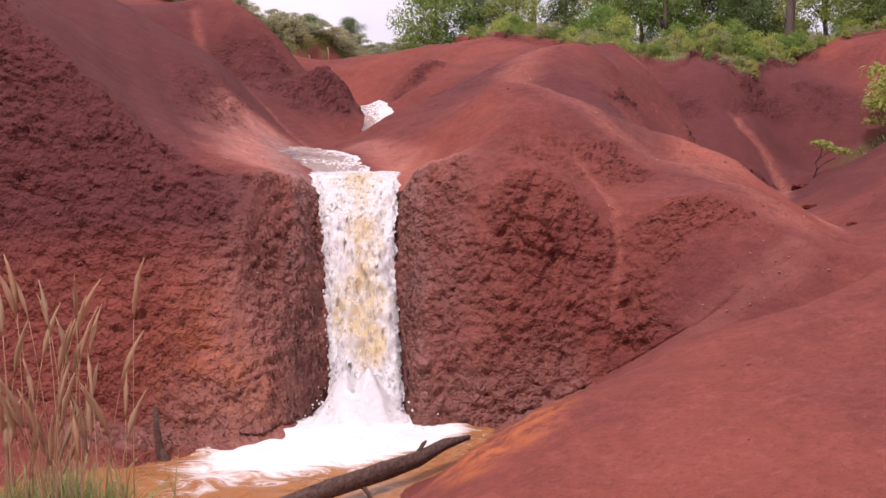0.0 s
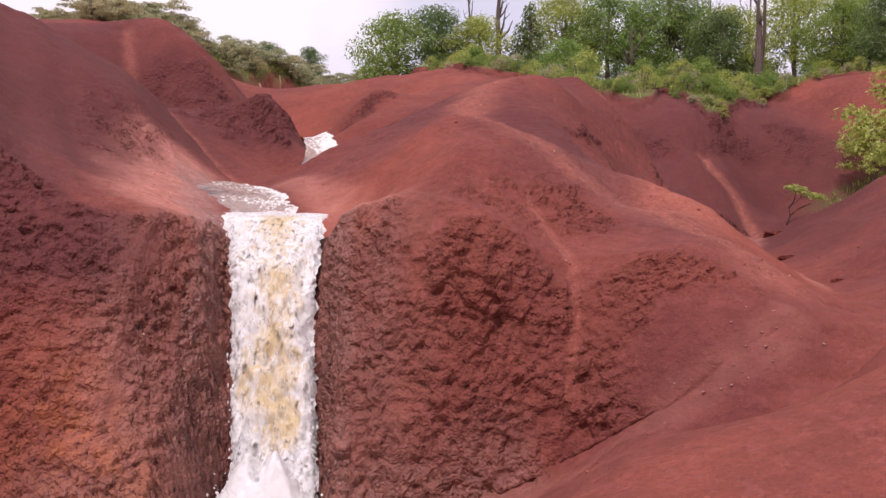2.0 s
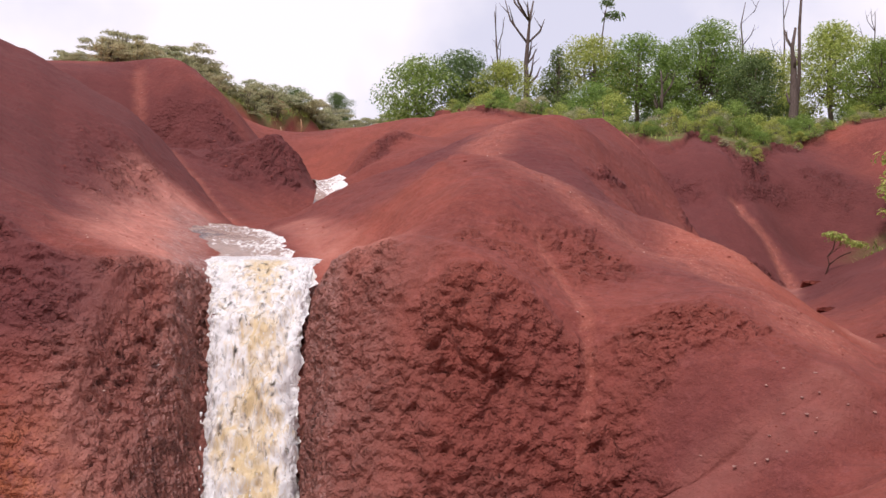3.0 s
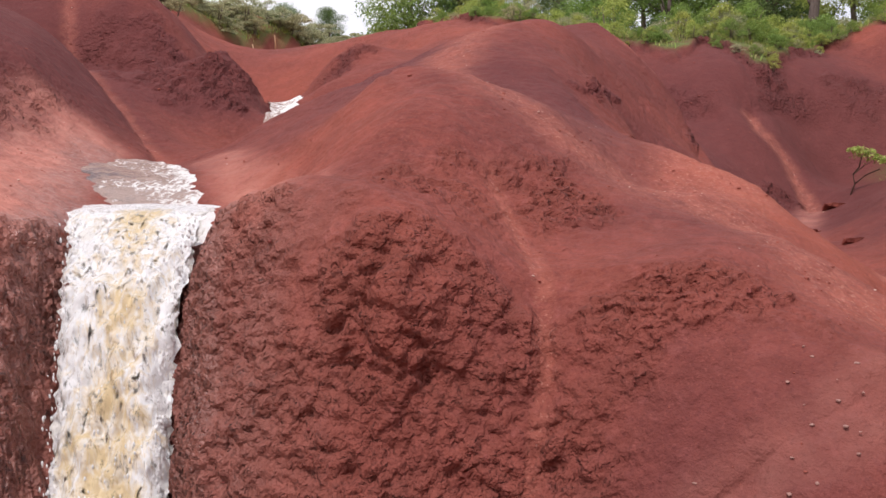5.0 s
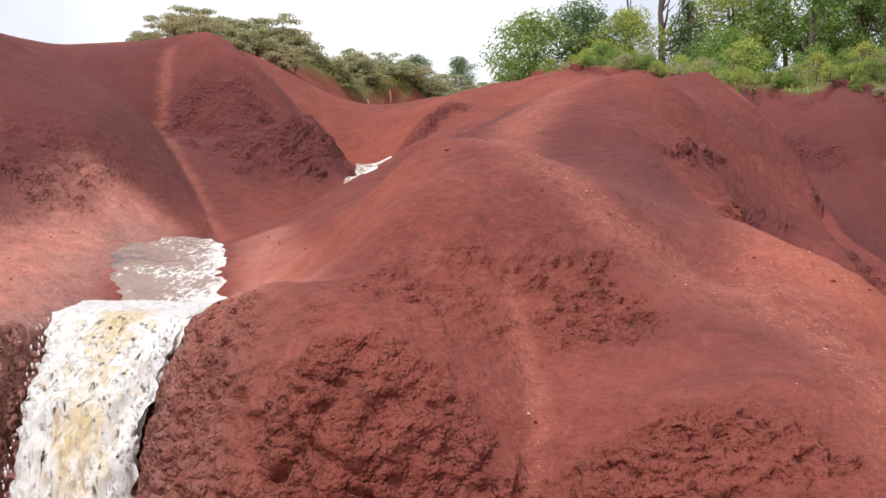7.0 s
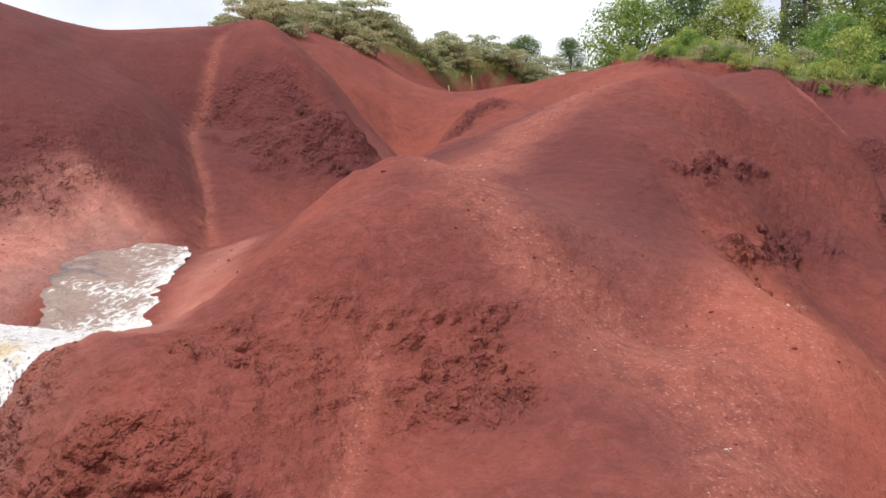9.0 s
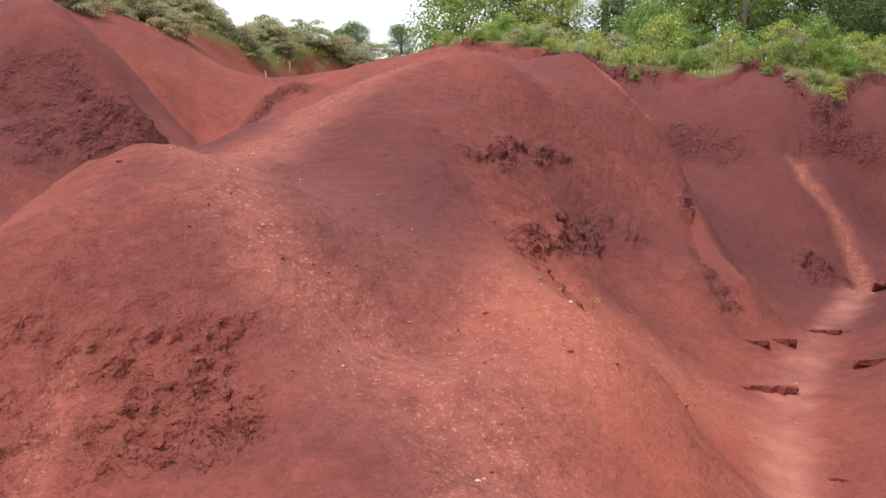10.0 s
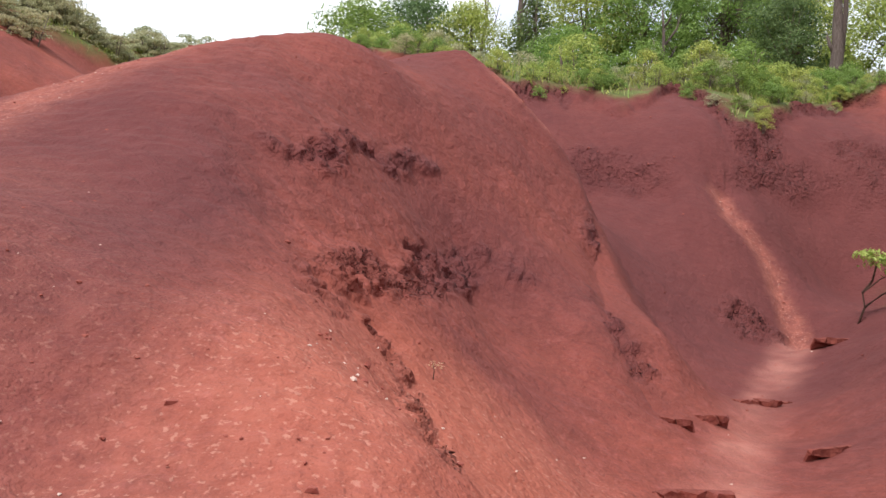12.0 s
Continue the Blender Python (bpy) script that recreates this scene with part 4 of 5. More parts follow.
def stream_sheet(name, line, half, foams, lift):
    """Shallow water that runs down a line of the plan, level across."""
    t = np.linspace(0, 1, 150)
    k = np.linspace(0, 1, len(line))
    cx, cy, hw = (np.interp(t, k, [p[i] for p in line]) for i in (0, 1, 2))
    for _ in range(6):
        cx[1:-1], cy[1:-1] = (cx[:-2] + cx[1:-1] + cx[2:]) / 3, (cy[:-2] + cy[1:-1] + cy[2:]) / 3
    tx, ty = np.gradient(cx), np.gradient(cy)
    n = np.hypot(tx, ty)
    u = np.linspace(-1, 1, 40)
    x = cx[:, None] + (ty / n)[:, None] * u[None] * hw[:, None]
    y = cy[:, None] - (tx / n)[:, None] * u[None] * hw[:, None]
    level = np.minimum.reduce([land(cx[None] + d * ty / n, cy[None] - d * tx / n)[0] for d in (-0.2, 0, 0.2)]) + lift
    for _ in range(8):
        level[1:-1] = (level[:-2] + level[1:-1] + level[2:]) / 3
    x = x + 0.05 * grain(x, y, 0 * x, 0.25, 83) * np.abs(u[None]) ** 3 + 0.03 * grain(x, y, 0 * x, 0.09, 84) * np.abs(u[None]) ** 3
    z = np.minimum(level[:, None], land(x, y) + 0.03) + 0.016 * grain(x, y * 0.6, 0 * x, 0.22, 81) + 0.008 * grain(x, y, 0 * x, 0.08, 82)
    f = np.interp(t, np.linspace(0, 1, len(foams)), foams)[:, None] + 0.32 * u[None] + 0.25 * grain(x, y, 0 * x, 0.3, 85)
    return tagged(new(name, sheet_mesh(name, x, y, z, THIN, (("foam", f),))), "shallow silty stream running down over washed red rock", "stream", kind="structure")


stream_sheet("stream", [(-0.98, 10.2, 0.5), (-1.08, 10.6, 0.48), (-1.45, 11.3, 0.44), (-1.9, 12.0, 0.42), (-2.2, 12.5, 0.4), (-2.36, 12.8, 0.34)], 0.5,
             (0.95, 0.6, 0.42, 0.4, 0.38, 0.3), 0.05)
stream_sheet("stream", [(-1.82, 15.6, 0.2), (-1.85, 16.7, 0.44), (-1.9, 17.0, 0.46), (-2.05, 17.6, 0.46), (-2.2, 18.0, 0.46), (-2.5, 18.6, 0.4)], 0.5, (0.4, 0.85, 0.85, 0.8, 0.75, 0.6), 0.15)


# ---- plants ----
def leaves_mesh(name, lobes, count, size, material, seed, droop=0.2):
    """Many small bent leaves on the shells of a few lobes: (x, y, z, rx, ry, rz)."""
    r = np.random.RandomState(seed)
    lobes = np.array(lobes, float)
    area = lobes[:, 3] * lobes[:, 4] + lobes[:, 5] * lobes[:, 3]
    pick = r.choice(len(lobes), count, p=area / area.sum())
    d = r.normal(size=(count, 3))
    d /= np.linalg.norm(d, axis=1)[:, None]
    d[:, 2] = np.where(d[:, 2] < -0.4, -d[:, 2], d[:, 2])
    depth = 1 - 0.7 * r.random_sample(count) ** 1.5
    lump = 1 + 0.22 * grain(d[:, 0] * 2 + pick * 7.0, d[:, 1] * 2, d[:, 2] * 2, 0.6, seed)
    c = lobes[pick, :3] + d * lobes[pick, 3:] * (depth * lump)[:, None]
    n = d * 0.6 + r.normal(size=(count, 3)) * 0.55 + np.array([0, 0, 0.8])
    n /= np.linalg.norm(n, axis=1)[:, None]
    t = np.cross(n, r.normal(size=(count, 3)))
    t /= np.linalg.norm(t, axis=1)[:, None]
    t[:, 2] -= droop
    b = np.cross(n, t)
    s = size * (0.6 + 0.8 * r.random_sample(count))[:, None]
    v = np.stack([c - t * s, c + b * s * 0.42 + n * s * 0.15, c + t * s, c - b * s * 0.42 + n * s * 0.15], 1).reshape(-1, 3)
    f = np.arange(count * 4).reshape(-1, 4)
    me = bpy.data.meshes.new(name)
    me.from_pydata(v.tolist(), [], f.tolist())
    me.materials.append(material)
    return me


def limbs_mesh(bm, base, top, radius, lobes, rng):
    """A trunk that bends a little, and a limb into each lobe."""
    b, t = Vector(base), Vector(top)
    mid = b.lerp(t, 0.5) + Vector((rng.uniform(-1, 1), rng.uniform(-1, 1), 0)) * (t - b).length * 0.05
    tube(bm, [b, b.lerp(mid, 0.3), mid, t], [radius * 1.35, radius, radius * 0.8, radius * 0.35], 8, 0.08, rng)
    for lobe in lobes:
        s = b.lerp(t, rng.uniform(0.35, 0.8))
        e = Vector(lobe[:3])
        m = s.lerp(e, 0.55) + Vector((0, 0, -0.08 * (e - s).length))
        tube(bm, [s, m, e], [radius * 0.35, radius * 0.22, radius * 0.06], 5, 0.1, rng)


def make_plant(name, label, category, group, height, width, lobes_count, leaves, leaf_size, leaf, bark, seed, shape="round", stems=1, trunk=0.05):
    rng = random.Random(seed)
    ob = thing(name, label, category, 0, 0, 0, group)
    lobes = []
    for k in range(lobes_count):
        a = 2.4 * k + rng.uniform(-0.4, 0.4)
        h = (k + 0.7) / lobes_count
        if shape == "cone":
            reach, z, rad = (1 - h) * 0.6, 0.12 + 0.8 * h, 0.14 + 0.3 * (1 - h)
        elif shape == "flat":
            reach, z, rad = 0.2 + 0.7 * rng.random(), 0.35 + 0.5 * rng.random(), 0.26
        else:
            reach, z, rad = 0.75 * math.sin(math.pi * min(0.95, 0.3 + 0.65 * h)) * rng.uniform(0.5, 1.2), 0.14 + 0.74 * h, rng.uniform(0.20, 0.40)
        lobes.append((reach * width / 2 * math.cos(a), reach * width / 2 * math.sin(a), z * height, rad * width * 0.62, rad * width * 0.62, rad * (height * 0.5 if shape != "flat" else height * 0.32)))
    for s in range(stems):
        bm = bmesh.new()
        lean = Vector((rng.uniform(-1, 1), rng.uniform(-1, 1), 0)) * width * (0.05 if stems == 1 else 0.22)
        limbs_mesh(bm, (lean.x * 0.15, lean.y * 0.15, -0.15), (lean.x, lean.y, height * 0.82), trunk, lobes[s::stems], rng)
        part("trunk" if stems == 1 else "stem", bm, bark, ob)
    part("crown", leaves_mesh("crown", lobes, leaves, leaf_size, leaf, seed), None, ob)
    return ob


def stand(ob, x, y, size=1.0, turn=0.0, sink=0.0, tilt=0.0):
    m = pose(x, y, at_ground(x, y) - sink, tilt, 0, turn)
    c = copy_thing(ob, m)
    c.scale = (size, size, size)
    return c


def settle(ob, x, y, size=1.0, turn=0.0):
    """Set the first of a kind in its place."""
    ob.location, ob.rotation_euler, ob.scale = (x, y, at_ground(x, y)), (0, 0, radians(turn)), (size, size, size)


rng = random.Random(11)
# broad trees at the back of the plateau: x, y, height
TREES = [(-3.4, 34, 4.0), (-1.9, 35, 3.6), (2.5, 36, 3.4), (4.1, 36, 3.6), (7.6, 34, 2.9), (9.9, 33, 3.6), (10.2, 29.5, 2.6), (10.9, 27.6, 2.5), (-0.6, 34.5, 3.0), (2.4, 30.5, 2.2), (7.1, 38, 3.1), (8.3, 36, 3.0), (12.5, 33, 3.6), (13.5, 29, 3.2)]
broad = [make_plant("broadleaf_tree", "leafy green broadleaf tree with an uneven rounded crown", "tree", "trees on the plateau", 3.0, 3.0, 26, 13000, 0.042, (LEAF, LEAF_DARK, LEAF_PALE)[k], BARK, 100 + k, trunk=0.07) for k in range(3)]
for k, (x, y, h) in enumerate(TREES):
    if k < 3:
        settle(broad[k], x, y, h / 3.0, 40 * k)
    else:
        stand(broad[k % 3], x, y, h / 3.0, 67 * k)
big = make_plant("broadleaf_tree", "tall bright green broadleaf tree with a full crown", "tree", "trees on the plateau", 4.1, 3.8, 32, 20000, 0.045, LEAF, BARK, 120, trunk=0.1)
settle(big, 6.4, 36)
cone = make_plant("conical_tree", "dark green tree with a dense pointed crown", "tree", "trees on the plateau", 2.9, 2.2, 14, 5500, 0.048, LEAF_DARK, BARK, 121, "cone", trunk=0.06)
settle(cone, 1.25, 34, 1.15)
stand(cone, 5.3, 39, 1.15, 80)
# the denser row behind, leafy down to the ground
behind = random.Random(77)
for k in range(18):
    stand(broad[k % 3] if k % 4 else cone, -3.0 + 1.12 * k + behind.uniform(-0.4, 0.4), behind.uniform(36, 42), behind.uniform(0.42, 0.7) * (0.75 if k < 5 else 1.0), behind.uniform(0, 360), 0.6)
# open shrubs
yellow = make_plant("shrub", "yellow-green leafy shrub at the edge of the bank", "shrub", "shrubs on the plateau", 1.1, 1.3, 12, 2300, 0.03, LEAF_PALE, BARK, 130, stems=3, trunk=0.02)
green = make_plant("shrub", "green leafy shrub in the undergrowth", "shrub", "shrubs on the plateau", 1.0, 1.4, 12, 2300, 0.031, LEAF, BARK, 131, stems=3, trunk=0.02)
grey = make_plant("shrub", "grey-green twiggy shrub in the undergrowth", "shrub", "shrubs on the plateau", 0.9, 1.3, 11, 2000, 0.028, LEAF_GREY, BARK, 132, stems=4, trunk=0.018)
settle(yellow, 2.75, 27.0, 1.15)
settle(green, 5.6, 25.5)
settle(grey, 4.3, 27.5)
kinds = (yellow, green, grey, green, yellow)
made = 0
while made < 230:
    x, y = rng.uniform(-3.2, 14), rng.uniform(22.4, 33.5)
    edge = float(np.interp(x, *EDGE)) + 0.35
    if y < edge or rng.random() < 0.25 * (y > 29):
        continue
    stand(kinds[made % 5], x, y, rng.uniform(0.3, 0.75) * (0.65 if y < edge + 1 else 1.0), rng.uniform(0, 360))
    made += 1
made = 0
while made < 85:
    x = rng.uniform(-1.5, 11)
    y = float(brink(np.array([[x]]), np.array([[24.0]]))[0, 0]) + rng.uniform(-0.25, 0.7)
    stand(kinds[made % 5], x, y, rng.uniform(0.15, 0.36), rng.uniform(0, 360), 0.06)
    made += 1
# scrub along the brow of the other side
flat = make_plant("scrub_bush", "flat-topped grey-green scrub bush on the brow of the bank", "bush", "scrub on the far brow", 1.1, 1.7, 11, 1700, 0.04, LEAF_GREY, BARK, 140, "flat", 4, 0.022)
flat2 = make_plant("scrub_bush", "low grey-green scrub bush on the brow of the bank", "bush", "scrub on the far brow", 0.8, 1.5, 11, 1700, 0.04, LEAF_GREY, BARK, 141, "round", 4, 0.02)
settle(flat, -9.4, 28.3, 0.9)
settle(flat2, -8.9, 28.6, 0.9)
made = 0
while made < 140:
    x, y = rng.uniform(-15, -4.6), rng.uniform(24, 40)
    edge = float(np.interp(x, *EDGE)) + 0.3
    if y < edge or y > edge + (2.5 if made < 70 else 8) or x < 2.2 - 0.72 * (y - 5):
        continue
    stand((flat, flat2)[made % 2], x, y, rng.uniform(0.5, 0.95), rng.uniform(0, 360), rng.uniform(0.1, 0.35))
    made += 1
made = 0
while made < 30:
    x, y = rng.uniform(-11.5, -7.6), rng.uniform(22.6, 26.2)
    if x < 2.3 - 0.69 * (y - 5):
        continue
    stand((flat, flat2)[made % 2], x, y, rng.uniform(0.45, 0.8), rng.uniform(0, 360), rng.uniform(0.05, 0.2))
    made += 1
for x, y, s in ((-10.9, 45, 2.2), (-9.2, 46, 2.0), (-12.4, 47, 2.1), (-15.8, 70, 2.6)):
    stand(broad[1], x, y, s * 0.3, 31 * x)


def dead_tree(name, label, height, radius, branches, seed, x, y, lean=0.03, forks=1):
    rng = random.Random(seed)
    ob = thing(name, label, "dead tree", x, y, at_ground(x, y), "dead trees on the plateau")
    bm = bmesh.new()
    pts = [Vector((lean * height * (k / 6) ** 1.5 + rng.uniform(-1, 1) * 0.02 * height * (k > 0), rng.uniform(-1, 1) * 0.015 * height, -0.15 + height * k / 6)) for k in range(7)]
    tube(bm, pts, [radius * (1.5 if k == 0 else 1 - 0.82 * k / 6) for k in range(7)], 9, 0.1, rng)
    part("trunk", bm, DEADWOOD, ob)
    for k in range(branches):
        f = rng.uniform(0.35, 0.95)
        s = pts[min(6, int(f * 6))]
        a, l = rng.uniform(0, 2 * math.pi), height * rng.uniform(0.12, 0.34) * forks
        bm = bmesh.new()
        e = s + Vector((math.cos(a) * l * 0.45, math.sin(a) * l * 0.45, l * rng.uniform(0.6, 1.0)))
        m = s.lerp(e, 0.5) + Vector((math.cos(a), math.sin(a), 0)) * l * 0.1
        tube(bm, [s, m, e], [radius * 0.42 * (1.2 - f * 0.7), radius * 0.25, radius * 0.06], 6, 0.1, rng)
        tw = m.lerp(e, 0.3)
        tube(bm, [tw, tw + Vector((rng.uniform(-1, 1), rng.uniform(-1, 1), 0.9)) * l * 0.28], [radius * 0.16, radius * 0.04], 5, 0, rng)
        part("branch", bm, DEADWOOD, ob)
    return ob


dead_tree("dead_tree", "bare dark dead tree with forked upright branches", 5.6, 0.17, 11, 7, -0.2, 43, 0.05, 1.3)
dead_tree("dead_tree", "thin bare grey dead tree", 5.2, 0.08, 6, 8, -1.45, 43, -0.02)
dead_tree("dead_tree", "thin bare grey dead tree", 5.6, 0.08, 6, 9, 9.0, 44, 0.02)
dead_tree("dead_tree", "thin bare grey dead tree", 5.8, 0.07, 7, 10, 10.7, 44, 0.03)
dead_tree("dead_tree", "dark bare dead tree among the shrubs", 2.6, 0.10, 8, 12, 4.5, 32, 0.0, 1.2)
dead_tree("dead_tree", "thin bare grey dead tree", 4.4, 0.06, 5, 14, 12.6, 38, 0.02)
snag = dead_tree("dead_tree", "tall weathered snag on the edge of the gully", 3.3, 0.17, 3, 15, 7.6, 28.7, 0.02, 0.6)
bm = bmesh.new()
tube(bm, [(0.1, 0, 0.1), (0.22, 0.03, 1.8), (0.2, 0, 3.2), (0.3, 0.02, 5.2)], [0.06, 0.05, 0.045, 0.02], 6, 0.08)
part("side_stem", bm, DEADWOOD, snag, "thin second stem beside the trunk")
pole = dead_tree("pole_tree", "thin tall tree with one small leafy tuft", 5.0, 0.07, 2, 16, 2.9, 40, 0.03, 0.8)
part("leaf_tuft", leaves_mesh("leaf_tuft", [(0.5, 0, 4.3, 0.45, 0.3, 0.25), (0.2, 0, 4.8, 0.3, 0.3, 0.25)], 260, 0.08, LEAF_DARK, 33), None, pole)


def blades_mesh(name, xs_, ys_, zs_, heights, width, seed, material, bend=0.5):
    """Grass blades and fern fronds standing on the ground, joined."""
    r = np.random.RandomState(seed)
    n = len(xs_)
    a = r.random_sample(n) * 2 * np.pi
    lean = bend * (0.3 + r.random_sample(n))
    b = np.stack([xs_, ys_, zs_], 1)
    out = np.stack([np.cos(a), np.sin(a), 0 * a], 1)
    side = np.stack([-np.sin(a), np.cos(a), 0 * a], 1) * width * (0.6 + 0.8 * r.random_sample(n))[:, None]
    up = np.array([0, 0, 1.0])
    h = heights[:, None]
    m = b + out * h * lean[:, None] * 0.35 + up * h * 0.6
    t = b + out * h * lean[:, None] + up * h * (1 - 0.25 * lean[:, None])
    v = np.stack([b - side * 0.6, b + side * 0.6, m + side, t, m - side], 1).reshape(-1, 3)
    i = np.arange(n)[:, None] * 5
    f = np.concatenate([i + np.array([0, 1, 2, 4]), ], 1).tolist() + (i + np.array([4, 2, 3])).tolist()
    me = bpy.data.meshes.new(name)
    me.from_pydata(v.tolist(), [], f)
    me.materials.append(material)
    return me


def scatter(count, x0, x1, y0, y1, seed, keep):
    r = np.random.RandomState(seed)
    x, y = x0 + (x1 - x0) * r.random_sample(count), y0 + (y1 - y0) * r.random_sample(count)
    k = keep(x, y, r)
    x, y = x[k], y[k]
    return x, y, land(x[None], y[None])[0]


def grown(x, y, r):
    z = land(x[None], y[None])
    t = surface_marks(x[None], y[None], z, 0 * z)[6][0]
    clump = plan_noise(x, y, 0.7, 55) + 0.4
    return (t > 0.45) & (r.random_sample(len(x)) < clump)


for material, seed, count, tall, wide, label in ((GRASS, 201, 70000, 0.17, 0.008, "pale green grass and fern undergrowth"), (LEAF_PALE, 202, 45000, 0.14, 0.011, "yellow-green low undergrowth"), (LEAF, 203, 36000, 0.15, 0.012, "green leafy undergrowth")):
    x, y, z = scatter(count, -15, 14, 20, 36, seed, grown)
    r = np.random.RandomState(seed + 50)
    tagged(new("undergrowth", blades_mesh("undergrowth", x, y, z - 0.02, tall * (0.4 + 0.9 * r.random_sample(len(x))), wide, seed, material, 0.9)), label, "undergrowth", kind="stuff")


# ---- loose soil ----
def clods_mesh(name, x, y, z, size, seed, material, flat=0.75):
    """Small broken lumps, joined."""
    r = np.random.RandomState(seed)
    bm = bmesh.new()
    bmesh.ops.create_icosphere(bm, subdivisions=1, radius=1)
    base = np.array([v.co for v in bm.verts])
    faces = np.array([[v.index for v in f.verts] for f in bm.faces])
    bm.free()
    n = len(x)
    jag = 1 + 0.35 * r.uniform(-1, 1, (n, len(base), 1))
    scale = size[:, None, None] * np.stack([r.uniform(0.7, 1.4, n), r.uniform(0.7, 1.3, n), flat * r.uniform(0.7, 1.2, n)], 1)[:, None, :]
    v = base[None] * jag * scale
    a = r.uniform(0, 2 * np.pi, n)[:, None]
    v = np.stack([v[..., 0] * np.cos(a) - v[..., 1] * np.sin(a), v[..., 0] * np.sin(a) + v[..., 1] * np.cos(a), v[..., 2]], -1) + np.stack([x, y, z], 1)[:, None, :]
    f = (faces[None] + np.arange(n)[:, None, None] * len(base)).reshape(-1, 3)
    me = bpy.data.meshes.new(name)
    me.from_pydata(v.reshape(-1, 3).tolist(), [], f.tolist())
    me.materials.append(material)
    return me


def ground_pick(count, weight, seed):
    """Places on the ground's surface, picked by weight and by area."""
    r = np.random.RandomState(seed)
    area = np.abs(np.gradient(gx, axis=1) * np.gradient(gy, axis=0)) * np.sqrt(1 + slope ** 2)
    w = (weight * area * (np.abs(gx) < 9) * (gy > -1) * (gy < 25)).ravel()
    i = r.choice(w.size, count, p=w / w.sum())
    return px_.ravel()[i] + r.uniform(-0.5, 0.5, count) * np.gradient(gx, axis=1).ravel()[i], py_.ravel()[i] + r.uniform(-0.5, 0.5, count) * np.gradient(gy, axis=0).ravel()[i], pz_.ravel()[i], r


dry = 1 - np.clip(wet * 1.2 + along(gx, gy, [(-1.0, 10.6), (-0.5, 8.2)], 0.5), 0, 1)
x, y, z, r = ground_pick(2500, crumb ** 2 * dry, 301)
tagged(new("soil_clods", clods_mesh("soil_clods", x, y, z - 0.006, r.gamma(2.0, 0.0026, len(x)) + 0.003, 302, CLOD)), "dark crumbly red soil clods on the steep banks", "soil clods", kind="stuff")
x, y, z, r = ground_pick(2600, (0.05 + pale + 0.4 * washed) * (1 - turf), 303)
tagged(new("soil_crumbs", clods_mesh("soil_crumbs", x, y, z, r.gamma(2.0, 0.0022, len(x)) + 0.002, 304, CRUST)), "small crumbs of red soil on the slopes", "soil crumbs", kind="stuff")
x, y, z, r = ground_pick(260, (pale + 0.8 * washed) * (1 - turf), 305)
tagged(new("pebbles", clods_mesh("pebbles", x, y, z, r.gamma(2.0, 0.0019, len(x)) + 0.002, 306, PEBBLE, 0.5)), "small pale pebbles strewn along the worn paths", "pebbles", kind="stuff")

STONE = plain_material("grey_pink_stone", (0.22, 0.10, 0.08), (0.40, 0.24, 0.20), 25, 0.8)
rs = random.Random(61)
for k in range(26):
    x, y = (rs.uniform(2.85, 3.5), rs.uniform(8.2, 8.85)) if k < 16 else (rs.uniform(2.0, 3.0), rs.uniform(8.1, 8.4))
    size = rs.uniform(0.006, 0.014)
    stone = tagged(new("stone", clods_mesh("stone", np.zeros(1), np.zeros(1), np.zeros(1), np.array([size]), 620 + k, STONE, 0.6)), "small rounded grey-pink stone lying on the red soil", "stone", "stones on the path")
    stone.location = (x, y, at_ground(x, y) + 0.004)

# ---- things by the pool ----
grass = thing("grass_tussock", "tall dry straw-coloured bunch grass with feathery seed heads", "grass", -1.25, 4.55, at_ground(-1.25, 4.55))
rg = random.Random(21)
for k in range(54):
    a, h = rg.uniform(0, 6.28), rg.uniform(0.6, 1.45)
    lean = rg.uniform(0.01, 0.16)
    bx, by = rg.gauss(0, 0.2), rg.gauss(0, 0.12)
    pts = [Vector((bx + math.cos(a) * lean * h * (j / 6) ** 2, by + math.sin(a) * lean * h * (j / 6) ** 2, -0.04 + h * j / 6)) for j in range(7)]
    bm = bmesh.new()
    tube(bm, pts, [0.0046 - 0.0005 * j for j in range(7)], 5)
    stalk = part("stalk", bm, STRAW, grass)
    tip, d = pts[-1], (pts[-1] - pts[-3]).normalized()
    size = rg.uniform(0.7, 1.2)
    side = Vector((math.cos(a), math.sin(a), 0))
    bm = bmesh.new()
    tube(bm, [tip + d * 0.045 * size * (j - 2) + side * 0.0015 * j * j * size for j in range(7)], [v * size for v in (0.003, 0.007, 0.012, 0.014, 0.011, 0.006, 0.002)], 6, 0.45, rg)
    part("seed_head", bm, STRAW, stalk, "feathery pale seed head")
r = np.random.RandomState(23)
n = 1700
gx0, gy0 = r.normal(0, 0.2, n), r.normal(0, 0.14, n)
part("blade_tuft", blades_mesh("blade_tuft", gx0, gy0, np.full(n, -0.04), r.uniform(0.2, 0.65, n), 0.005, 24, GRASS, 0.7), None, grass, "green and yellow blades at the base")["kind"] = "stuff"
sprig = thing("weed", "small green weed sprig at the edge of the pool", "weed", -0.52, 5.75, at_ground(-0.52, 5.75))
n = 60
part("blades", blades_mesh("blades", r.normal(0, 0.05, n), r.normal(0, 0.04, n), np.full(n, -0.02), r.uniform(0.12, 0.34, n), 0.005, 25, GRASS, 0.8), None, sprig)
weed = thing("weed", "tiny pale green weed growing in the red soil", "weed", 1.33, 7.25, at_ground(1.33, 7.25))
part("leaf_cluster", leaves_mesh("leaf_cluster", [(0, 0, 0.04, 0.06, 0.05, 0.04)], 26, 0.03, LEAF_PALE, 41), None, weed)
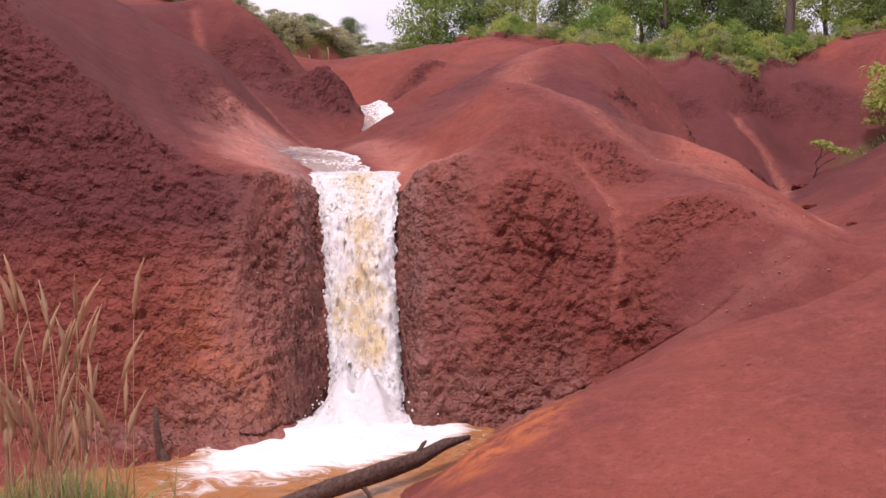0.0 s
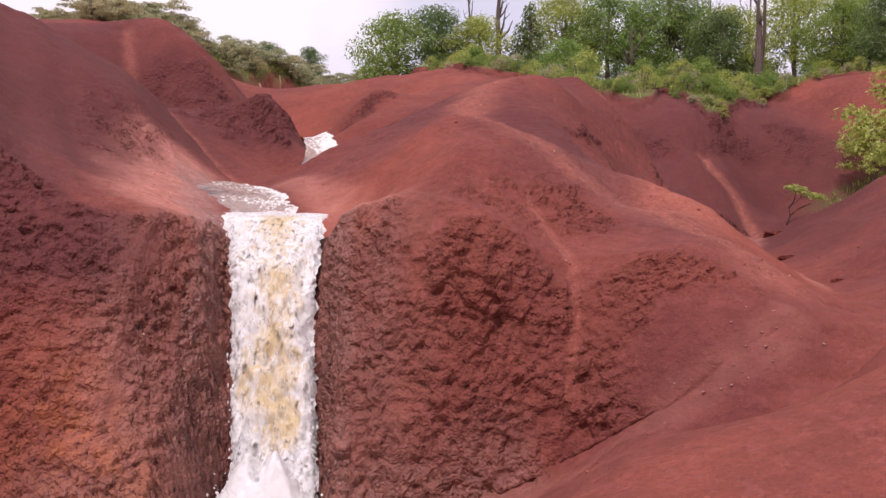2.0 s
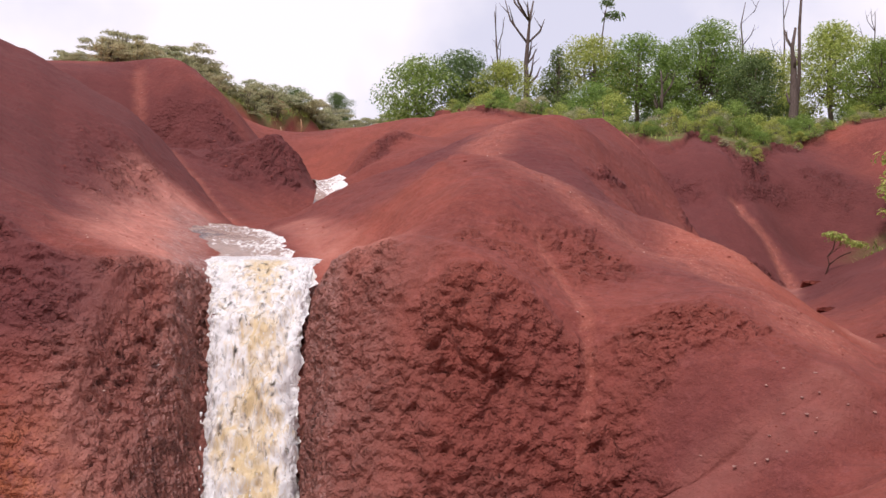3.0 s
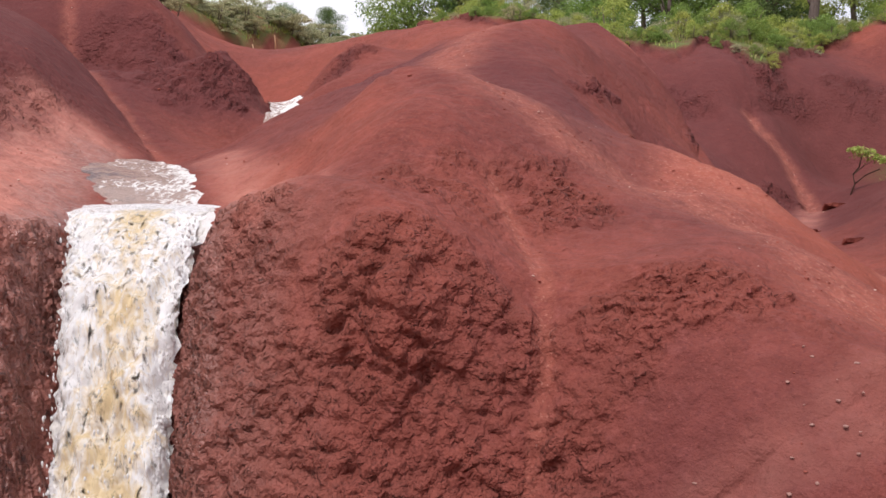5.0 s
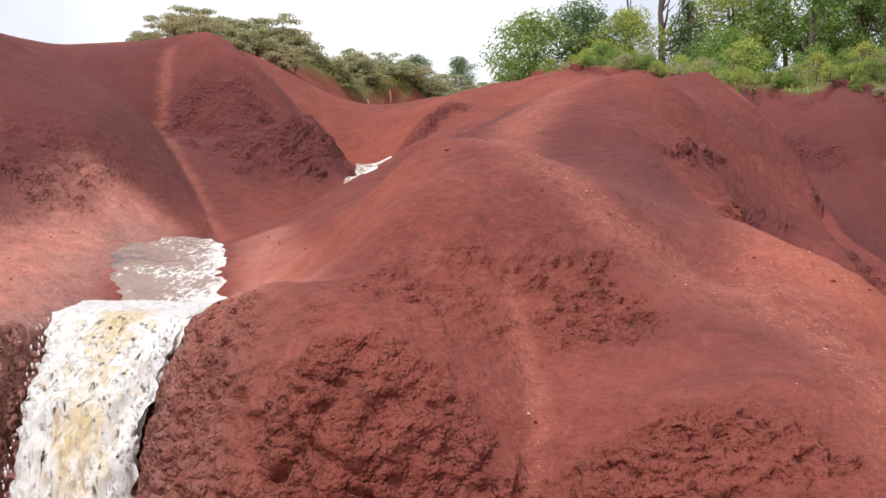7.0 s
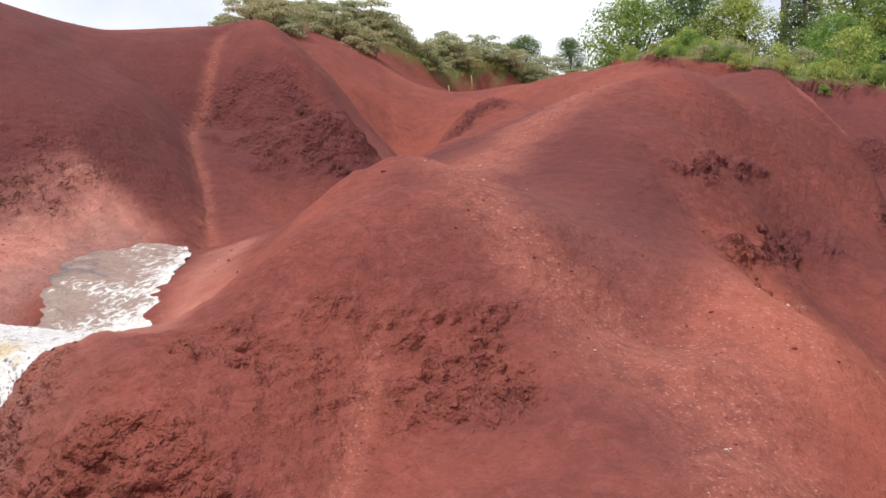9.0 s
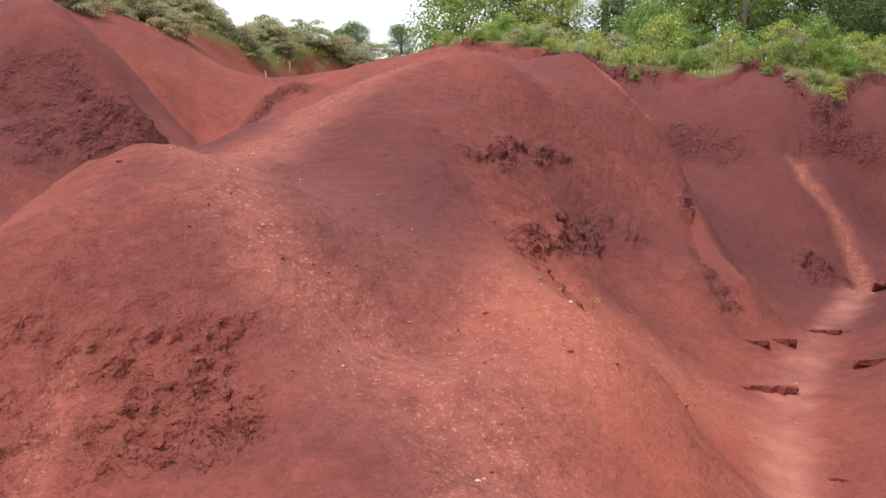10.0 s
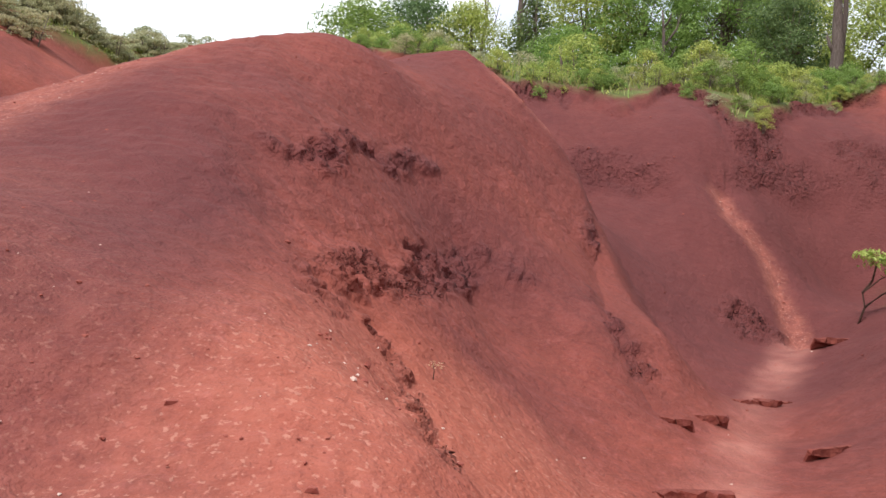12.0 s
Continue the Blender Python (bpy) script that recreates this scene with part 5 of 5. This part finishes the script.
sprout = thing("seedling", "small pale seedling rooted in an eroded rill", "seedling", 3.0, 13.53, at_ground(3.0, 13.53))
bm = bmesh.new()
tube(bm, [(0, 0, -0.05), (0.01, 0, 0.06), (0.0, 0.01, 0.12)], [0.006, 0.004, 0.002], 5)
part("stem", bm, ROOT, sprout)
part("leaf_cluster", leaves_mesh("leaf_cluster", [(0.02, 0, 0.10, 0.07, 0.05, 0.05)], 26, 0.014, STRAW, 42), None, sprout)

sprout.scale = (0.6, 0.6, 0.6)
log = thing("driftwood_log", "dark wet weathered log lying across the pool's edge", "log", 0.2, 6.85, 0.1)
bm = bmesh.new()
tube(bm, [(-0.75, -0.95, -0.02), (-0.45, -0.62, 0.03), (-0.15, -0.25, 0.05), (0.02, 0.05, 0.05), (0.2, 0.32, 0.09), (0.36, 0.58, 0.08)], [0.055, 0.062, 0.060, 0.055, 0.040, 0.018], 12, 0.2, random.Random(5))
part("trunk", bm, LOGWOOD, log)
bm = bmesh.new()
tube(bm, [(0.02, 0.05, 0.07), (0.06, 0.16, 0.13), (0.08, 0.19, 0.15)], [0.022, 0.016, 0.008], 7, 0.12, random.Random(6))
part("branch_stub", bm, LOGWOOD, log)
bm = bmesh.new()
tube(bm, [(-0.3, -0.42, 0.02), (-0.22, -0.48, -0.04), (-0.18, -0.52, -0.1)], [0.02, 0.014, 0.008], 6, 0.12, random.Random(7))
part("branch_stub", bm, LOGWOOD, log)
stake = thing("wooden_stake", "short dark charred stake standing in the shallow water", "stake", -1.86, 7.15, 0)
bm = bmesh.new()
tube(bm, [(0.03, 0, -0.2), (0.0, 0, 0.1), (-0.02, 0, 0.26), (-0.025, 0.0, 0.42)], [0.036, 0.032, 0.027, 0.02], 8, 0.15, random.Random(8))
part("post", bm, LOGWOOD, stake)
bm = bmesh.new()
tube(bm, [(0.10, 0.02, -0.15), (0.05, 0.0, 0.0), (0.0, 0.0, 0.11)], [0.045, 0.04, 0.02], 8, 0.2, random.Random(9))
part("stump", bm, LOGWOOD, stake)

# ---- things in the side gully ----
bush = thing("leaning_shrub", "small bright green shrub on leaning bare stems", "shrub", 6.12, 19.5, at_ground(6.12, 19.5))
for pts in ([(0, 0, -0.1), (0.1, 0, 0.22), (0.06, 0, 0.42), (0.28, 0, 0.62), (0.5, 0, 0.75)], [(0.06, 0, 0.42), (0.2, 0.05, 0.6), (0.25, 0.05, 0.85)], [(0.1, 0, 0.22), (0.32, -0.05, 0.42), (0.6, -0.05, 0.55)]):
    bm = bmesh.new()
    tube(bm, pts, [0.022, 0.017, 0.014, 0.01, 0.006][:len(pts)], 6, 0.1, random.Random(3))
    part("stem", bm, ROOT, bush)
part("crown", leaves_mesh("crown", [(0.3, 0, 0.85, 0.3, 0.25, 0.16), (0.62, 0, 0.72, 0.3, 0.25, 0.14), (0.1, 0, 0.95, 0.2, 0.2, 0.12), (0.85, 0, 0.68, 0.2, 0.2, 0.1)], 520, 0.045, LEAF_PALE, 43), None, bush)
bush.scale = (0.7, 0.7, 0.7)
ivy = make_plant("shrub", "pale green shrub hanging over the gully bank", "shrub", "", 1.5, 2.0, 12, 1900, 0.055, LEAF_PALE, BARK, 150, stems=3, trunk=0.02)
settle(ivy, 8.2, 20.9, 0.95)
stand(ivy, 9.0, 21.9, 1.15, 120)
stand(ivy, 8.05, 19.9, 0.5, 60)


def crust_slab(x, y, length, depth, turn, lift, tilt, seed):
    """A plate of hardened soil left overhanging where the ground washed out below it."""
    r = random.Random(seed)
    ob = tagged(new("soil_crust_slab"), "overhanging plate of hardened red soil", "soil slab", "soil crust slabs")
    n = 15
    bm = bmesh.new()
    top, low = [], []
    for k in range(n):
        f = k / (n - 1)
        e = depth * (0.55 + 0.45 * math.sin(math.pi * f)) * r.uniform(0.45, 1.3)
        px, th = (f - 0.5) * length, 0.03 + 0.03 * math.sin(math.pi * f)
        top.append([bm.verts.new((px, depth, -0.06)), bm.verts.new((px, 0.2 * depth, lift * 0.5)), bm.verts.new((px + r.uniform(-0.03, 0.03), -e, lift * r.uniform(0.4, 0.8)))])
        low.append([bm.verts.new((px, depth, -0.12)), bm.verts.new((px, 0.2 * depth, lift * 0.5 - th * 1.3)), bm.verts.new((px, -e * 0.93, lift * 0.6 - th))])
    for k in range(n - 1):
        for j in range(2):
            bm.faces.new((top[k][j], top[k + 1][j], top[k + 1][j + 1], top[k][j + 1]))
            bm.faces.new((low[k][j], low[k][j + 1], low[k + 1][j + 1], low[k + 1][j]))
        bm.faces.new((top[k][2], top[k + 1][2], low[k + 1][2], low[k][2]))
    for k in (0, n - 1):
        bm.faces.new((top[k][0], top[k][1], low[k][1], low[k][0]))
        bm.faces.new((top[k][1], top[k][2], low[k][2], low[k][1]))
    bmesh.ops.recalc_face_normals(bm, faces=bm.faces)
    me = bpy.data.meshes.new("soil_crust_slab")
    bm.to_mesh(me)
    bm.free()
    me.materials.append(SOIL)
    ob2 = bpy.data.objects.new("plate", me)
    scene.collection.objects.link(ob2)
    ob2.parent = ob
    ob.location, ob.rotation_euler = (x, y, at_ground(x, y)), (radians(tilt), 0, radians(turn))


for k, s in enumerate(((4.18, 14.46, 0.46, 0.12, 12, 0.06, 0), (4.8, 16.85, 0.42, 0.09, 8, 0.05, 0), (4.98, 17.05, 0.26, 0.07, -22, 0.04, 0), (5.86, 19.1, 0.5, 0.07, 24, 0.05, 0),
                       (4.12, 15.5, 0.34, 0.04, -38, 0.04, 0), (4.36, 15.75, 0.32, 0.04, 14, 0.035, 0), (4.5, 12.72, 0.14, 0.05, 4, 0.035, 0), (4.86, 12.5, 0.16, 0.05, 20, 0.035, 0), (5.1, 15.4, 0.5, 0.04, 40, 0.03, 0))):
    crust_slab(*s, 500 + k)
root = thing("exposed_root", "dark exposed root hanging from the eroded bank", "root", 8.0, 27.6, at_ground(8.0, 27.6))
bm = bmesh.new()
tube(bm, [(-0.4, 0.8, 0.1), (0.1, 0.1, 0.22), (0.7, -0.3, 0.1), (1.2, -0.5, 0.0), (1.4, -0.6, -0.5), (1.5, -0.65, -0.9)], [0.06, 0.05, 0.045, 0.04, 0.03, 0.012], 7, 0.12, random.Random(2))
part("root", bm, ROOT, root)

for x, y, tall in ((-6.0, 26.7, 0.22), (-5.5, 26.9, 0.42)):
    dry = thing("dry_stalk", "pale dry plant stalk standing in the bare red hollow", "dry stalk", x, y, at_ground(x, y), "dry stalks in the hollow")
    bm = bmesh.new()
    tube(bm, [(0, 0, -0.05), (0.02, 0, tall * 0.5), (-0.01, 0.01, tall)], [0.022, 0.02, 0.014], 6, 0.2, random.Random(int(tall * 100)))
    part("stem", bm, STRAW, dry)
